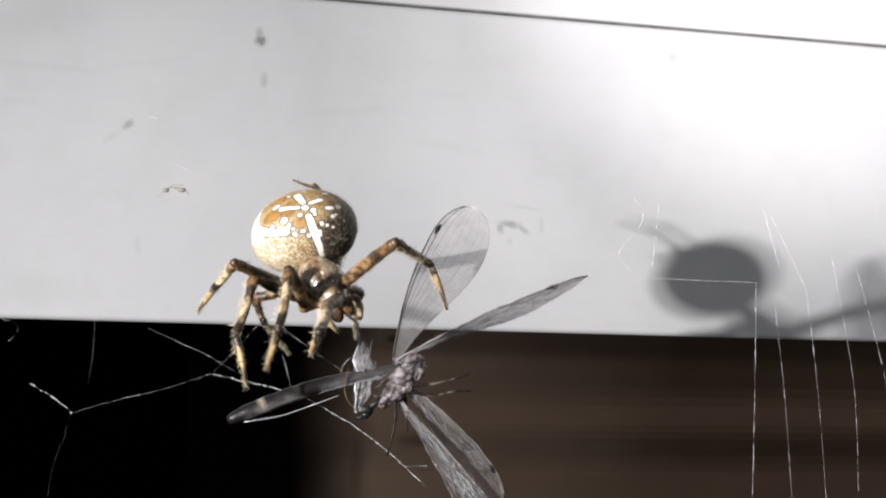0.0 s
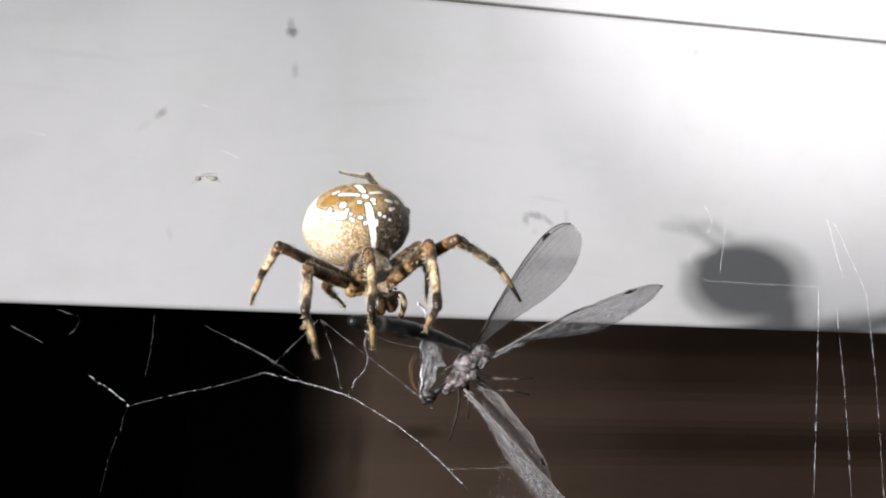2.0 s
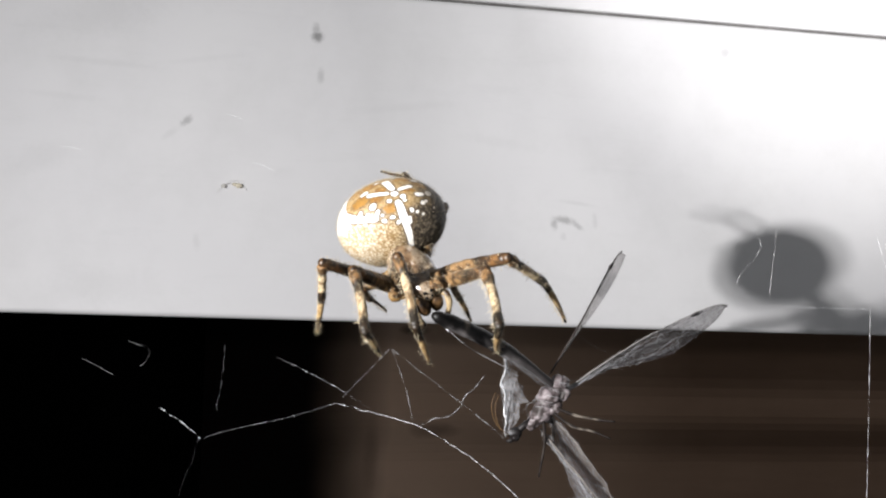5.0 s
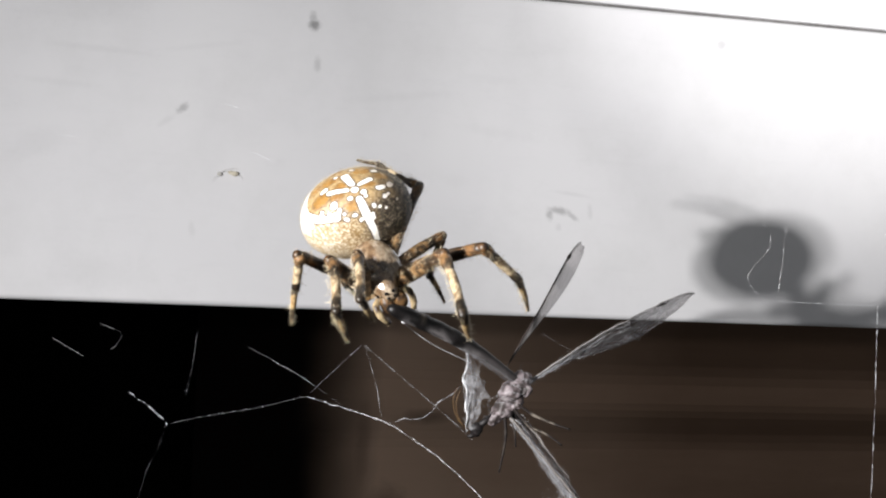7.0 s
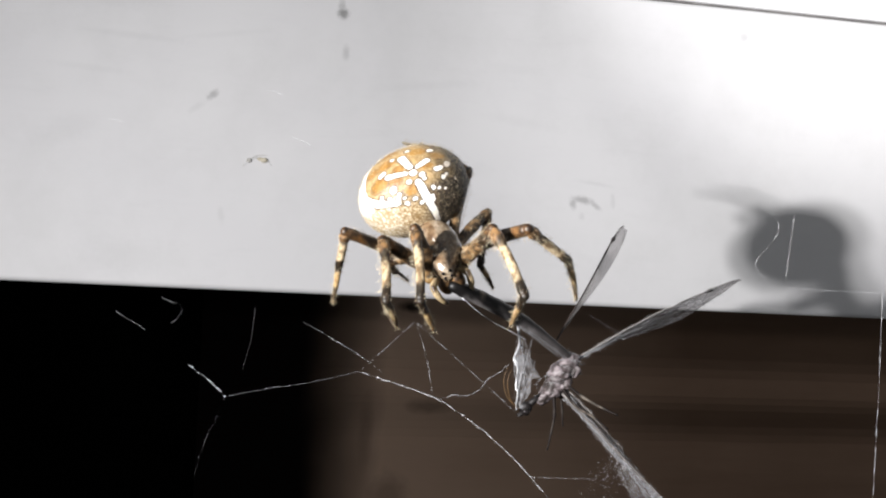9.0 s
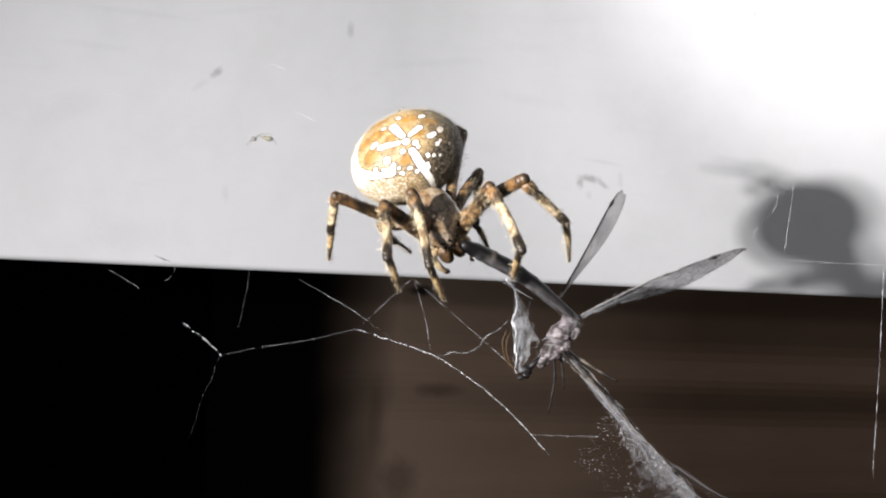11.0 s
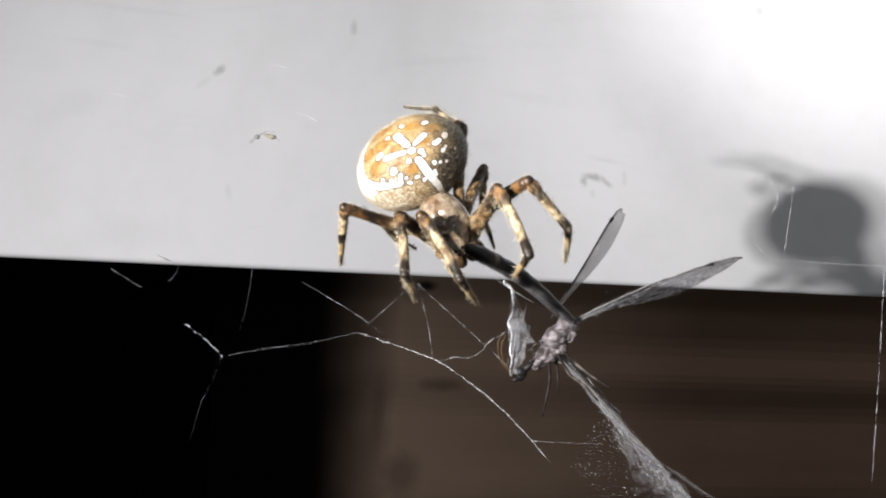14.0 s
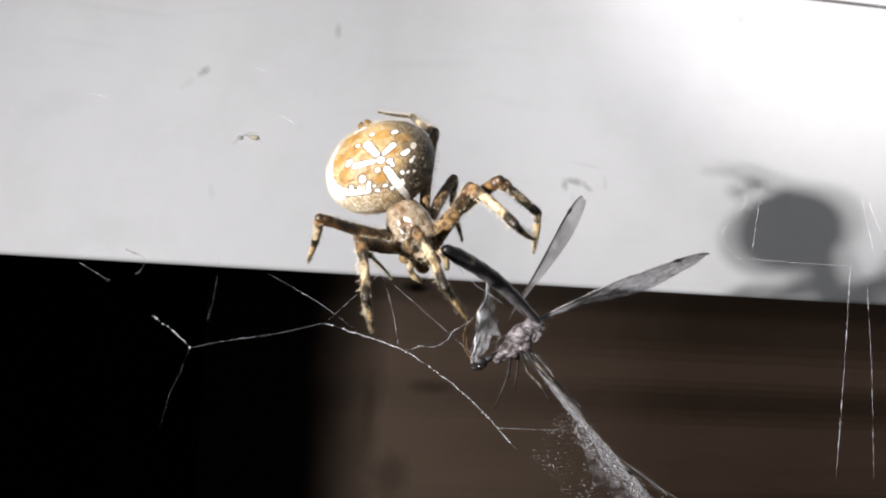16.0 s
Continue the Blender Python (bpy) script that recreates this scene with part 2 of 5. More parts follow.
def tube(bm, pts, radii, sides=6, caps=True):
    """A tube along a line of points with a radius at each."""
    pts = [Vector(p) for p in pts]
    if not hasattr(radii, "__len__"):
        radii = [radii] * len(pts)
    rings, side = [], None
    for i, p in enumerate(pts):
        d = (pts[min(i + 1, len(pts) - 1)] - pts[max(i - 1, 0)]).normalized()
        if side is None:
            side = d.orthogonal().normalized()
        side = (side - d * side.dot(d)).normalized()
        up = d.cross(side)
        rings.append([bm.verts.new(p + (side * math.cos(a) + up * math.sin(a)) * radii[i])
                      for a in (2 * math.pi * k / sides for k in range(sides))])
    for r0, r1 in zip(rings, rings[1:]):
        for k in range(sides):
            bm.faces.new((r0[k], r0[(k + 1) % sides], r1[(k + 1) % sides], r1[k]))
    if caps:
        bm.faces.new(rings[0][::-1])
        bm.faces.new(rings[-1])


def smooth_line(pts, n):
    """n points along a Catmull-Rom curve through pts."""
    pts = [Vector(p) for p in pts]
    ext = [2 * pts[0] - pts[1]] + pts + [2 * pts[-1] - pts[-2]]
    out = []
    for i in range(n):
        s = i / (n - 1) * (len(pts) - 1)
        k = min(int(s), len(pts) - 2)
        u = s - k
        a, b, c, d = ext[k:k + 4]
        out.append(0.5 * (2 * b + (c - a) * u + (2 * a - 5 * b + 4 * c - d) * u * u + (3 * b - a - 3 * c + d) * u ** 3))
    return out


def spike(bm, p, d, length, r):
    """A fine bristle: a three-sided needle."""
    d = Vector(d).normalized()
    s = d.orthogonal().normalized()
    u = d.cross(s)
    base = [bm.verts.new(Vector(p) + (s * math.cos(a) + u * math.sin(a)) * r) for a in (0, 2.1, 4.2)]
    tip = bm.verts.new(Vector(p) + d * length)
    for k in range(3):
        bm.faces.new((base[k], base[(k + 1) % 3], tip))


def grain(bm, p, r, stretch=1.0):
    """A tiny bead with eight faces."""
    p = Vector(p)
    a, c, d, e, f, g = (bm.verts.new(p + Vector(q) * r) for q in ((stretch, 0, 0), (-stretch, 0, 0), (0, 1, 0), (0, -1, 0), (0, 0, 1), (0, 0, -1)))
    for x, y in ((d, f), (f, e), (e, g), (g, d)):
        bm.faces.new((a, x, y))
        bm.faces.new((c, y, x))


# ---- the setting ----
def setting():
    # white board, its lower edge at z = 0, and the board above the joint
    bm = bmesh.new()
    box(bm, -1500, 1500, 0, 16, 0, 66.6, 1.2)
    tagged(part("wall_board", bm, BOARD), "white painted weatherboard with small dirt marks", "wall", kind="structure")
    # upper board runs on out of view, blocking surrounding light from the planks
    bm = bmesh.new()
    box(bm, -1500, 1500, 1.4, 16, 67.5, 900, 0.5)
    tagged(part("wall_upper", bm, BOARD), "white painted upper board above a dark joint", "wall", kind="structure")
    bm = bmesh.new()
    box(bm, -1500, 1500, 2.2, 14, 66.65, 67.45)
    tagged(part("trim", bm, GROOVE, smooth=False), "grimy grey groove between two white boards", "trim", kind="structure")
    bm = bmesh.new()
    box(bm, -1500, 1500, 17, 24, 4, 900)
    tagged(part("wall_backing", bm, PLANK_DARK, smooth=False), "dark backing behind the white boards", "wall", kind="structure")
    # brown planks behind and below, seen out of the light
    bm = bmesh.new()
    box(bm, -61, 1500, 640, 660, -900, 200)
    base = tagged(part("wall_plank", bm, PLANK_DARK, smooth=False), "dim brown wall of horizontal planks in shade", "wall", kind="structure")
    z1 = 60
    # dark top tone paints the shade under the board; thin strips blend the bands
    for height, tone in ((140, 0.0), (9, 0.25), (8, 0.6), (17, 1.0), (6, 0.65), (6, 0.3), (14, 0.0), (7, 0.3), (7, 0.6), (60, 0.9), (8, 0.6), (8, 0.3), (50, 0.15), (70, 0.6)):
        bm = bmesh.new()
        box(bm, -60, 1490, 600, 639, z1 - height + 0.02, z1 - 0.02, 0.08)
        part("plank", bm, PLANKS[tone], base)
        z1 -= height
    # unseen floor, side wall and ceiling, added to cut surrounding light on the planks
    bm = bmesh.new()
    box(bm, -1500, 1520, -1500, 680, -920, -901)
    tagged(part("ground", bm, FLOOR_BROWN, smooth=False), "dark bare soil under the boards", "ground", kind="structure")
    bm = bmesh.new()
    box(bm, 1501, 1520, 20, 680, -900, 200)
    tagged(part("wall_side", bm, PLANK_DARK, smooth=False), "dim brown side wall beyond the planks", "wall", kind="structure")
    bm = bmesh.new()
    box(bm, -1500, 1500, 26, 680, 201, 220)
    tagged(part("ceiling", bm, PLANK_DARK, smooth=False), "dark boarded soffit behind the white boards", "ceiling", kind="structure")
    # near-black sheet painted in for the unlit recess beside the planks
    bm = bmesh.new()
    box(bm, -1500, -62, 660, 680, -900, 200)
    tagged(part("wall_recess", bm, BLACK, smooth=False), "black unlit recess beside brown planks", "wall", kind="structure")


# ---- garden spider ----
LEG_ROWS = {
    "R1": [
        (0, (1.9, 5.1, 5.9), (3.7, 12.2, 6.4), (6.1, 12.8, 2.0)),
        (0.5, (2.8, 6.7, 5.4), (4.1, 13.8, 6.9), (4.9, 13.3, 2.0)),
        (1, (0.4, 3.8, 5.7), (3.0, 10.7, 4.8), (3.9, 9.9, -0.1)),
        (1.5, (0.8, 7.0, 5.3), (1.6, 14.1, 3.7), (1.7, 15.0, -1.2)),
        (2, (0.1, 6.2, 5.4), (0.9, 13.6, 4.8), (0.8, 13.3, -0.2)),
        (2.5, (0.7, 7.8, 4.9), (0.3, 15.1, 4.0), (-0.6, 14.7, -0.9)),
        (3.5, (1.1, 6.6, 5.5), (0.7, 13.7, 3.2), (0.1, 13.7, -1.7)),
        (4.5, (1.7, 5.3, 5.8), (1.6, 12.1, 2.8), (0.5, 12.1, -2.1)),
        (5, (0.7, 6.0, 5.6), (0.9, 13.2, 3.9), (0.5, 13.3, -1.1)),
        (7.5, (0.7, 4.0, 5.8), (1.4, 10.7, 9.0), (1.5, 9.7, 4.1)),
        (9, (0.9, 2.6, 5.6), (2.8, 9.8, 5.9), (3.1, 10.6, 0.9)),
        (12.5, (0.5, 1.3, 5.0), (0.6, 8.5, 6.4), (0.9, 11.0, 2.1)),
        (13.5, (0.6, 2.2, 5.4), (0.2, 9.1, 8.0), (0.1, 12.4, 4.2)),
        (14, (1.1, 2.7, 5.6), (0.6, 10.0, 6.8), (0.9, 11.2, 2.0)),
        (14.5, (0.1, 3.4, 5.6), (-0.6, 10.5, 7.7), (-1.1, 12.9, 3.4)),
        (15, (0.1, 4.6, 5.7), (-0.8, 11.7, 7.5), (-1.0, 16.3, 5.7)),
        (16, (-1.1, 4.2, 5.3), (-1.7, 10.8, 8.5), (-1.8, 13.6, 4.3)),
    ],
    "R2": [
        (0, (5.2, 4.7, 5.9), (7.8, 10.7, 5.4), (8.1, 14.7, 2.5)),
        (0.5, (4.6, 3.5, 6.3), (7.5, 9.0, 4.2), (8.0, 9.4, -0.8)),
        (1, (6.3, 6.5, 4.5), (7.0, 13.0, 5.7), (7.4, 15.7, 1.6)),
        (1.5, (5.4, 6.9, 5.0), (5.8, 13.3, 3.7), (5.2, 12.9, -1.2)),
        (2, (5.9, 6.6, 4.8), (6.7, 13.2, 5.3), (6.0, 14.3, 0.5)),
        (2.5, (5.3, 7.5, 4.6), (5.6, 14.1, 5.1), (4.8, 13.7, 0.2)),
        (3.5, (6.0, 6.8, 4.6), (5.5, 13.0, 2.7), (4.5, 11.9, -2.1)),
        (4.5, (5.7, 5.8, 5.3), (6.6, 12.2, 4.2), (5.5, 11.2, -0.5)),
        (5, (4.8, 6.2, 5.7), (5.2, 12.7, 4.5), (4.6, 11.5, -0.4)),
        (7.5, (2.8, 4.3, 6.8), (3.6, 10.6, 8.7), (4.0, 10.9, 3.7)),
        (9, (3.9, 2.9, 6.6), (5.4, 9.3, 7.6), (6.0, 9.7, 2.6)),
        (12.5, (2.7, 1.8, 6.7), (3.7, 7.4, 10.0), (4.8, 9.3, 5.5)),
        (13.5, (2.8, 1.9, 6.7), (3.9, 7.9, 9.3), (5.0, 9.1, 4.5)),
        (14.5, (2.4, 2.3, 6.8), (4.4, 8.1, 9.3), (5.5, 9.0, 4.5)),
        (15, (2.3, 2.7, 6.8), (3.7, 8.4, 9.7), (5.0, 10.8, 5.5)),
        (15.5, (3.8, 2.1, 6.5), (4.6, 8.3, 8.6), (5.9, 10.2, 4.1)),
        (16, (3.8, 3.1, 6.6), (4.8, 8.9, 9.8), (6.5, 10.8, 5.5)),
    ],
    "R3": [
        (0, (6.3, 4.9, 8.5), (9.1, 4.4, 5.5), (11.8, 4.1, 2.5)),
        (0.5, (6.7, 5.5, 8.1), (9.2, 4.9, 4.8), (11.9, 4.1, 2.0)),
        (1, (6.9, 6.8, 7.5), (8.9, 6.0, 3.9), (11.3, 5.6, 0.7)),
        (1.5, (7.5, 7.0, 6.9), (9.9, 7.0, 3.5), (12.1, 6.7, 0.2)),
        (2, (8.3, 5.7, 6.9), (10.2, 5.0, 3.2), (11.6, 4.9, -0.5)),
        (2.5, (7.4, 6.8, 7.1), (9.1, 7.0, 3.3), (10.2, 7.1, -0.6)),
        (3.5, (8.2, 6.8, 6.5), (9.1, 7.0, 2.4), (9.9, 7.7, -1.5)),
        (4.5, (8.8, 5.5, 6.6), (9.3, 5.3, 2.4), (10.2, 4.9, -1.4)),
        (5, (7.2, 6.2, 7.6), (8.3, 6.4, 3.6), (9.7, 6.8, -0.2)),
        (7.5, (5.0, 4.3, 9.2), (6.9, 4.8, 5.5), (8.7, 5.8, 2.0)),
        (9, (6.5, 1.8, 8.7), (8.7, 2.7, 5.3), (10.9, 4.4, 2.4)),
        (12.5, (6.2, -0.4, 8.4), (8.5, 0.9, 5.2), (10.3, 1.2, 1.6)),
        (13.5, (5.5, -0.0, 8.9), (7.9, 0.6, 5.5), (10.0, 1.6, 2.2)),
        (14, (6.4, -0.7, 8.2), (8.6, 0.2, 4.8), (10.6, 1.0, 1.4)),
        (14.5, (6.2, -0.3, 8.5), (8.7, 0.6, 5.2), (10.7, 0.8, 1.8)),
        (15, (5.9, 0.4, 8.8), (8.0, 1.2, 5.3), (9.9, 1.7, 1.8)),
        (16, (5.8, -0.0, 8.7), (8.0, 0.6, 5.2), (10.2, 0.9, 1.9)),
    ],
    "R4": [
        (0, (6.7, 0.2, -2.1), (6.9, -0.0, -6.7), (5.2, 3.1, -9.3)),
        (0.5, (6.7, -0.4, -1.4), (7.0, -1.1, -6.0), (7.0, -2.7, -10.1)),
        (1, (5.3, 0.9, -4.7), (6.5, -1.3, -8.6), (5.8, -2.1, -12.8)),
        (1.5, (4.4, -1.8, -4.0), (3.2, -4.1, -7.8), (1.9, -6.2, -11.5)),
        (2, (3.9, -1.5, -4.6), (2.9, -3.9, -8.4), (1.6, -5.9, -12.1)),
        (2.5, (3.5, -1.5, -4.8), (2.9, -3.4, -8.9), (1.5, -5.3, -12.6)),
        (3.5, (4.1, -1.4, -4.6), (3.3, -3.6, -8.5), (1.9, -5.3, -12.3)),
        (4.5, (4.5, -0.9, -4.6), (3.4, -3.3, -8.4), (2.2, -5.2, -12.2)),
        (5, (4.7, -1.3, -4.1), (4.3, -3.4, -8.2), (3.0, -4.8, -12.2)),
        (7.5, (3.6, -1.7, -4.6), (4.0, -3.4, -8.9), (4.1, -4.8, -13.0)),
        (9, (5.2, -1.0, -3.9), (5.6, -2.1, -8.3), (5.1, -2.7, -12.7)),
        (12.5, (5.5, -1.7, -2.7), (5.4, -0.9, -7.2), (5.0, -0.8, -11.6)),
        (13.5, (5.2, -2.3, -2.3), (5.7, -1.1, -6.7), (5.2, -0.8, -11.1)),
        (14.5, (5.9, -1.7, -1.7), (6.0, -1.6, -6.3), (5.2, -1.3, -10.6)),
        (15, (5.2, -2.0, -2.8), (5.6, -2.0, -7.4), (5.1, -1.1, -11.6)),
        (16, (5.8, -0.6, -3.5), (6.3, 0.6, -8.0), (5.9, 2.9, -11.6)),
    ],
    "L1": [
        (0, (-0.9, 10.6, 5.8), (-0.1, 16.8, 10.1), (1.5, 15.1, 5.2)),
        (0.5, (-6.2, 8.8, 5.7), (-6.7, 16.3, 7.1), (-7.6, 17.3, 1.8)),
        (1, (-6.2, 7.4, 6.5), (-5.8, 15.0, 5.6), (-4.6, 14.9, 0.4)),
        (1.5, (-6.0, 8.0, 6.3), (-4.4, 15.0, 4.1), (-4.3, 12.7, -0.8)),
        (2, (-5.3, 7.7, 6.8), (-4.7, 15.2, 5.8), (-4.1, 12.9, 0.9)),
        (2.5, (-6.0, 8.3, 6.2), (-5.3, 15.8, 5.1), (-4.9, 13.6, 0.2)),
        (3.5, (-5.0, 9.0, 6.3), (-5.2, 16.5, 4.9), (-5.0, 14.8, -0.2)),
        (4.5, (-4.2, 9.3, 6.4), (-4.1, 16.9, 5.7), (-4.6, 14.5, 0.9)),
        (5, (-6.4, 9.8, 4.7), (-5.6, 17.3, 5.7), (-5.3, 15.6, 0.6)),
        (7.5, (-6.5, 7.4, 6.3), (-6.4, 14.8, 7.8), (-5.8, 14.2, 2.4)),
        (9, (-5.5, 6.8, 7.1), (-5.6, 14.3, 8.0), (-3.5, 14.1, 3.1)),
        (12.5, (-6.4, 4.8, 6.9), (-6.2, 11.8, 9.8), (-4.5, 12.2, 4.7)),
        (13.5, (-6.7, 4.7, 6.8), (-6.2, 12.0, 8.7), (-4.4, 12.0, 3.6)),
        (14, (-6.0, 4.8, 7.2), (-5.6, 12.0, 9.5), (-3.3, 11.6, 4.6)),
        (14.5, (-5.6, 2.8, 7.3), (-8.3, 9.6, 9.2), (-7.8, 12.9, 5.0)),
        (15, (-6.8, 2.7, 6.5), (-10.3, 9.4, 6.7), (-8.8, 12.9, 2.9)),
        (15.5, (-7.8, 3.4, 5.9), (-9.5, 10.6, 7.7), (-7.4, 12.3, 3.0)),
        (16, (-7.4, 3.2, 6.2), (-9.6, 9.1, 10.4), (-10.4, 10.0, 5.2)),
    ],
    "L2": [
        (0, (-8.5, 6.7, 7.3), (-11.4, 6.0, 2.1), (-11.9, 8.6, -2.0)),
        (0.5, (-8.2, 8.2, 6.8), (-11.7, 8.1, 2.0), (-13.2, 8.1, -2.7)),
        (1, (-9.1, 8.0, 6.0), (-13.0, 8.5, 1.5), (-13.5, 7.9, -3.4)),
        (1.5, (-7.5, 8.3, 7.3), (-11.8, 7.6, 3.2), (-13.5, 8.4, -1.4)),
        (2, (-7.9, 7.9, 7.2), (-12.1, 7.1, 3.0), (-14.6, 8.4, -1.1)),
        (2.5, (-8.4, 8.0, 6.7), (-13.0, 8.2, 2.8), (-14.7, 9.4, -1.6)),
        (3.5, (-7.6, 9.6, 6.2), (-12.4, 9.9, 2.6), (-15.0, 11.1, -1.4)),
        (4.5, (-7.0, 9.7, 6.6), (-11.7, 10.0, 2.9), (-13.6, 9.9, -1.6)),
        (5, (-8.6, 9.6, 5.3), (-11.8, 8.9, 0.2), (-13.1, 10.4, -4.2)),
        (7.5, (-10.0, 7.8, 5.0), (-12.2, 9.2, -0.4), (-12.2, 9.6, -5.3)),
        (9, (-8.3, 8.1, 6.8), (-10.6, 9.9, 1.6), (-10.0, 11.8, -2.9)),
        (12.5, (-9.2, 5.6, 7.0), (-10.5, 9.0, 2.3), (-9.1, 11.2, -1.9)),
        (13.5, (-9.4, 6.1, 6.6), (-10.3, 9.2, 1.6), (-9.0, 11.4, -2.6)),
        (14, (-8.6, 5.8, 7.6), (-9.5, 9.8, 3.1), (-7.7, 11.1, -1.3)),
        (14.5, (-8.1, 5.9, 7.9), (-9.5, 8.6, 2.8), (-8.7, 10.8, -1.5)),
        (15, (-9.5, 5.6, 6.8), (-10.7, 7.8, 1.3), (-11.2, 11.6, -1.8)),
        (15.5, (-9.8, 4.7, 6.6), (-10.9, 7.4, 1.4), (-9.1, 9.0, -2.9)),
        (16, (-10.0, 4.0, 6.5), (-11.7, 7.1, 1.6), (-9.6, 9.5, -2.1)),
    ],
    "L3": [
        (0, (-3.9, -0.5, -6.7), (-2.6, -2.4, -11.5), (-1.9, -1.3, -15.1)),
        (0.5, (-6.0, -2.7, -2.6), (-3.0, 0.6, -5.7), (-1.6, 3.3, -8.0)),
        (1, (-4.7, -1.9, -5.2), (-4.7, -3.0, -10.5), (-4.5, -2.3, -14.3)),
        (1.5, (-6.2, -2.7, -2.0), (-6.3, -2.7, -7.4), (-5.1, -0.3, -10.1)),
        (2, (-6.4, -2.7, -1.5), (-7.6, -4.1, -6.5), (-7.2, -2.8, -10.1)),
        (2.5, (-5.8, -1.3, -5.0), (-6.8, -3.0, -10.0), (-7.6, -3.2, -13.7)),
        (3.5, (-5.5, -0.4, -5.8), (-5.8, -3.6, -10.2), (-6.7, -4.1, -13.8)),
        (4.5, (-4.2, -0.7, -6.4), (-5.4, -3.1, -11.1), (-6.4, -3.5, -14.8)),
        (5, (-4.4, -0.7, -6.3), (-5.1, -2.7, -11.3), (-5.8, -2.4, -15.0)),
        (7.5, (-7.4, -0.9, -2.9), (-4.3, 0.8, -7.0), (-4.7, 2.2, -10.6)),
        (9, (-5.9, -1.7, -4.4), (-3.0, 2.4, -6.5), (-3.2, 3.6, -10.1)),
        (12.5, (-5.5, -2.2, -4.2), (-2.9, 1.9, -6.4), (-2.4, 4.0, -9.5)),
        (13.5, (-5.6, -2.3, -4.0), (-2.9, 1.0, -7.3), (-2.2, 3.8, -9.8)),
        (14, (-5.5, -2.2, -4.2), (-2.8, 0.9, -7.6), (-2.1, 3.6, -10.2)),
        (14.5, (-5.0, -0.0, -6.4), (-2.4, -0.5, -11.1), (-1.9, 1.0, -14.5)),
        (15, (-5.9, -1.6, -4.6), (-3.0, 0.2, -8.8), (-2.5, 2.2, -12.0)),
        (16, (-5.6, -1.7, -4.7), (-3.6, 0.2, -9.4), (-2.9, 2.7, -12.1)),
    ],
    "L4": [
        (0, (-5.0, -7.7, -3.3), (-2.2, -14.2, -2.7), (0.2, -17.1, -3.2)),
        (0.5, (-4.7, -7.7, -3.7), (-2.2, -14.3, -2.6), (-0.1, -17.3, -3.3)),
        (1, (-5.4, -7.6, -2.9), (-3.2, -14.3, -2.5), (-0.4, -16.8, -2.6)),
        (1.5, (-5.1, -7.9, -2.1), (-2.2, -14.3, -1.4), (0.5, -16.9, -1.8)),
        (2, (-5.7, -7.6, -0.9), (-2.7, -13.9, 0.0), (0.5, -15.9, -0.2)),
        (2.5, (-5.3, -7.8, -1.7), (-2.0, -13.6, 0.4), (0.3, -16.4, -0.8)),
        (3.5, (-5.5, -7.7, -1.8), (-2.6, -13.9, -0.7), (0.0, -16.6, -1.2)),
        (4.5, (-5.8, -7.5, -2.0), (-3.5, -14.1, -1.0), (-1.3, -17.0, -1.9)),
        (5, (-5.8, -7.4, -2.2), (-3.2, -14.0, -1.9), (-0.8, -16.8, -2.5)),
        (7.5, (-7.0, -7.3, -2.5), (-3.6, -13.8, -4.3), (-1.7, -16.6, -5.9)),
        (9, (-5.9, -7.3, -4.4), (-2.3, -13.8, -5.8), (-0.6, -16.5, -7.7)),
        (12.5, (-5.9, -7.1, -4.9), (-3.8, -13.0, -9.1), (-1.1, -15.5, -9.8)),
        (13.5, (-5.9, -7.3, -4.6), (-4.0, -13.2, -8.8), (-1.3, -15.5, -10.1)),
        (14.5, (-5.7, -7.4, -4.5), (-4.0, -12.9, -9.2), (-1.2, -15.5, -9.3)),
        (15, (-6.0, -7.1, -4.8), (-3.9, -12.6, -9.4), (-1.2, -15.1, -10.2)),
        (16, (-6.0, -7.1, -4.7), (-4.2, -12.0, -10.1), (-1.1, -13.9, -9.0)),
    ],
}

RIGHT_SIDE = {"R1", "R2", "R3", "R4"}
SEGMENTS = {"R1": (6.6, 7.4, 5.0), "R2": (7.6, 6.6, 5.0), "R3": (10.6, 4.2, 4.0), "R4": (5.4, 4.6, 4.4),
            "L1": (9.0, 7.6, 5.4), "L2": (11.0, 6.0, 4.9), "L3": (7.0, 5.4, 3.8), "L4": (10.5, 7.5, 3.8)}
ABDOMEN_C, ABDOMEN_R = Vector((0, -4.6, 0.45)), Vector((5.63, 4.32, 4.55))
TAN, BROWN, WHITE = (0.30, 0.20, 0.09), (0.22, 0.11, 0.028), (0.98, 0.95, 0.89)


def blend(a, b, k):
    k = min(1.0, max(0.0, k))
    return tuple(p + (q - p) * k for p, q in zip(a, b))


def step(lo, hi, x):
    k = min(1.0, max(0.0, (x - lo) / (hi - lo)))
    return k * k * (3 - 2 * k)


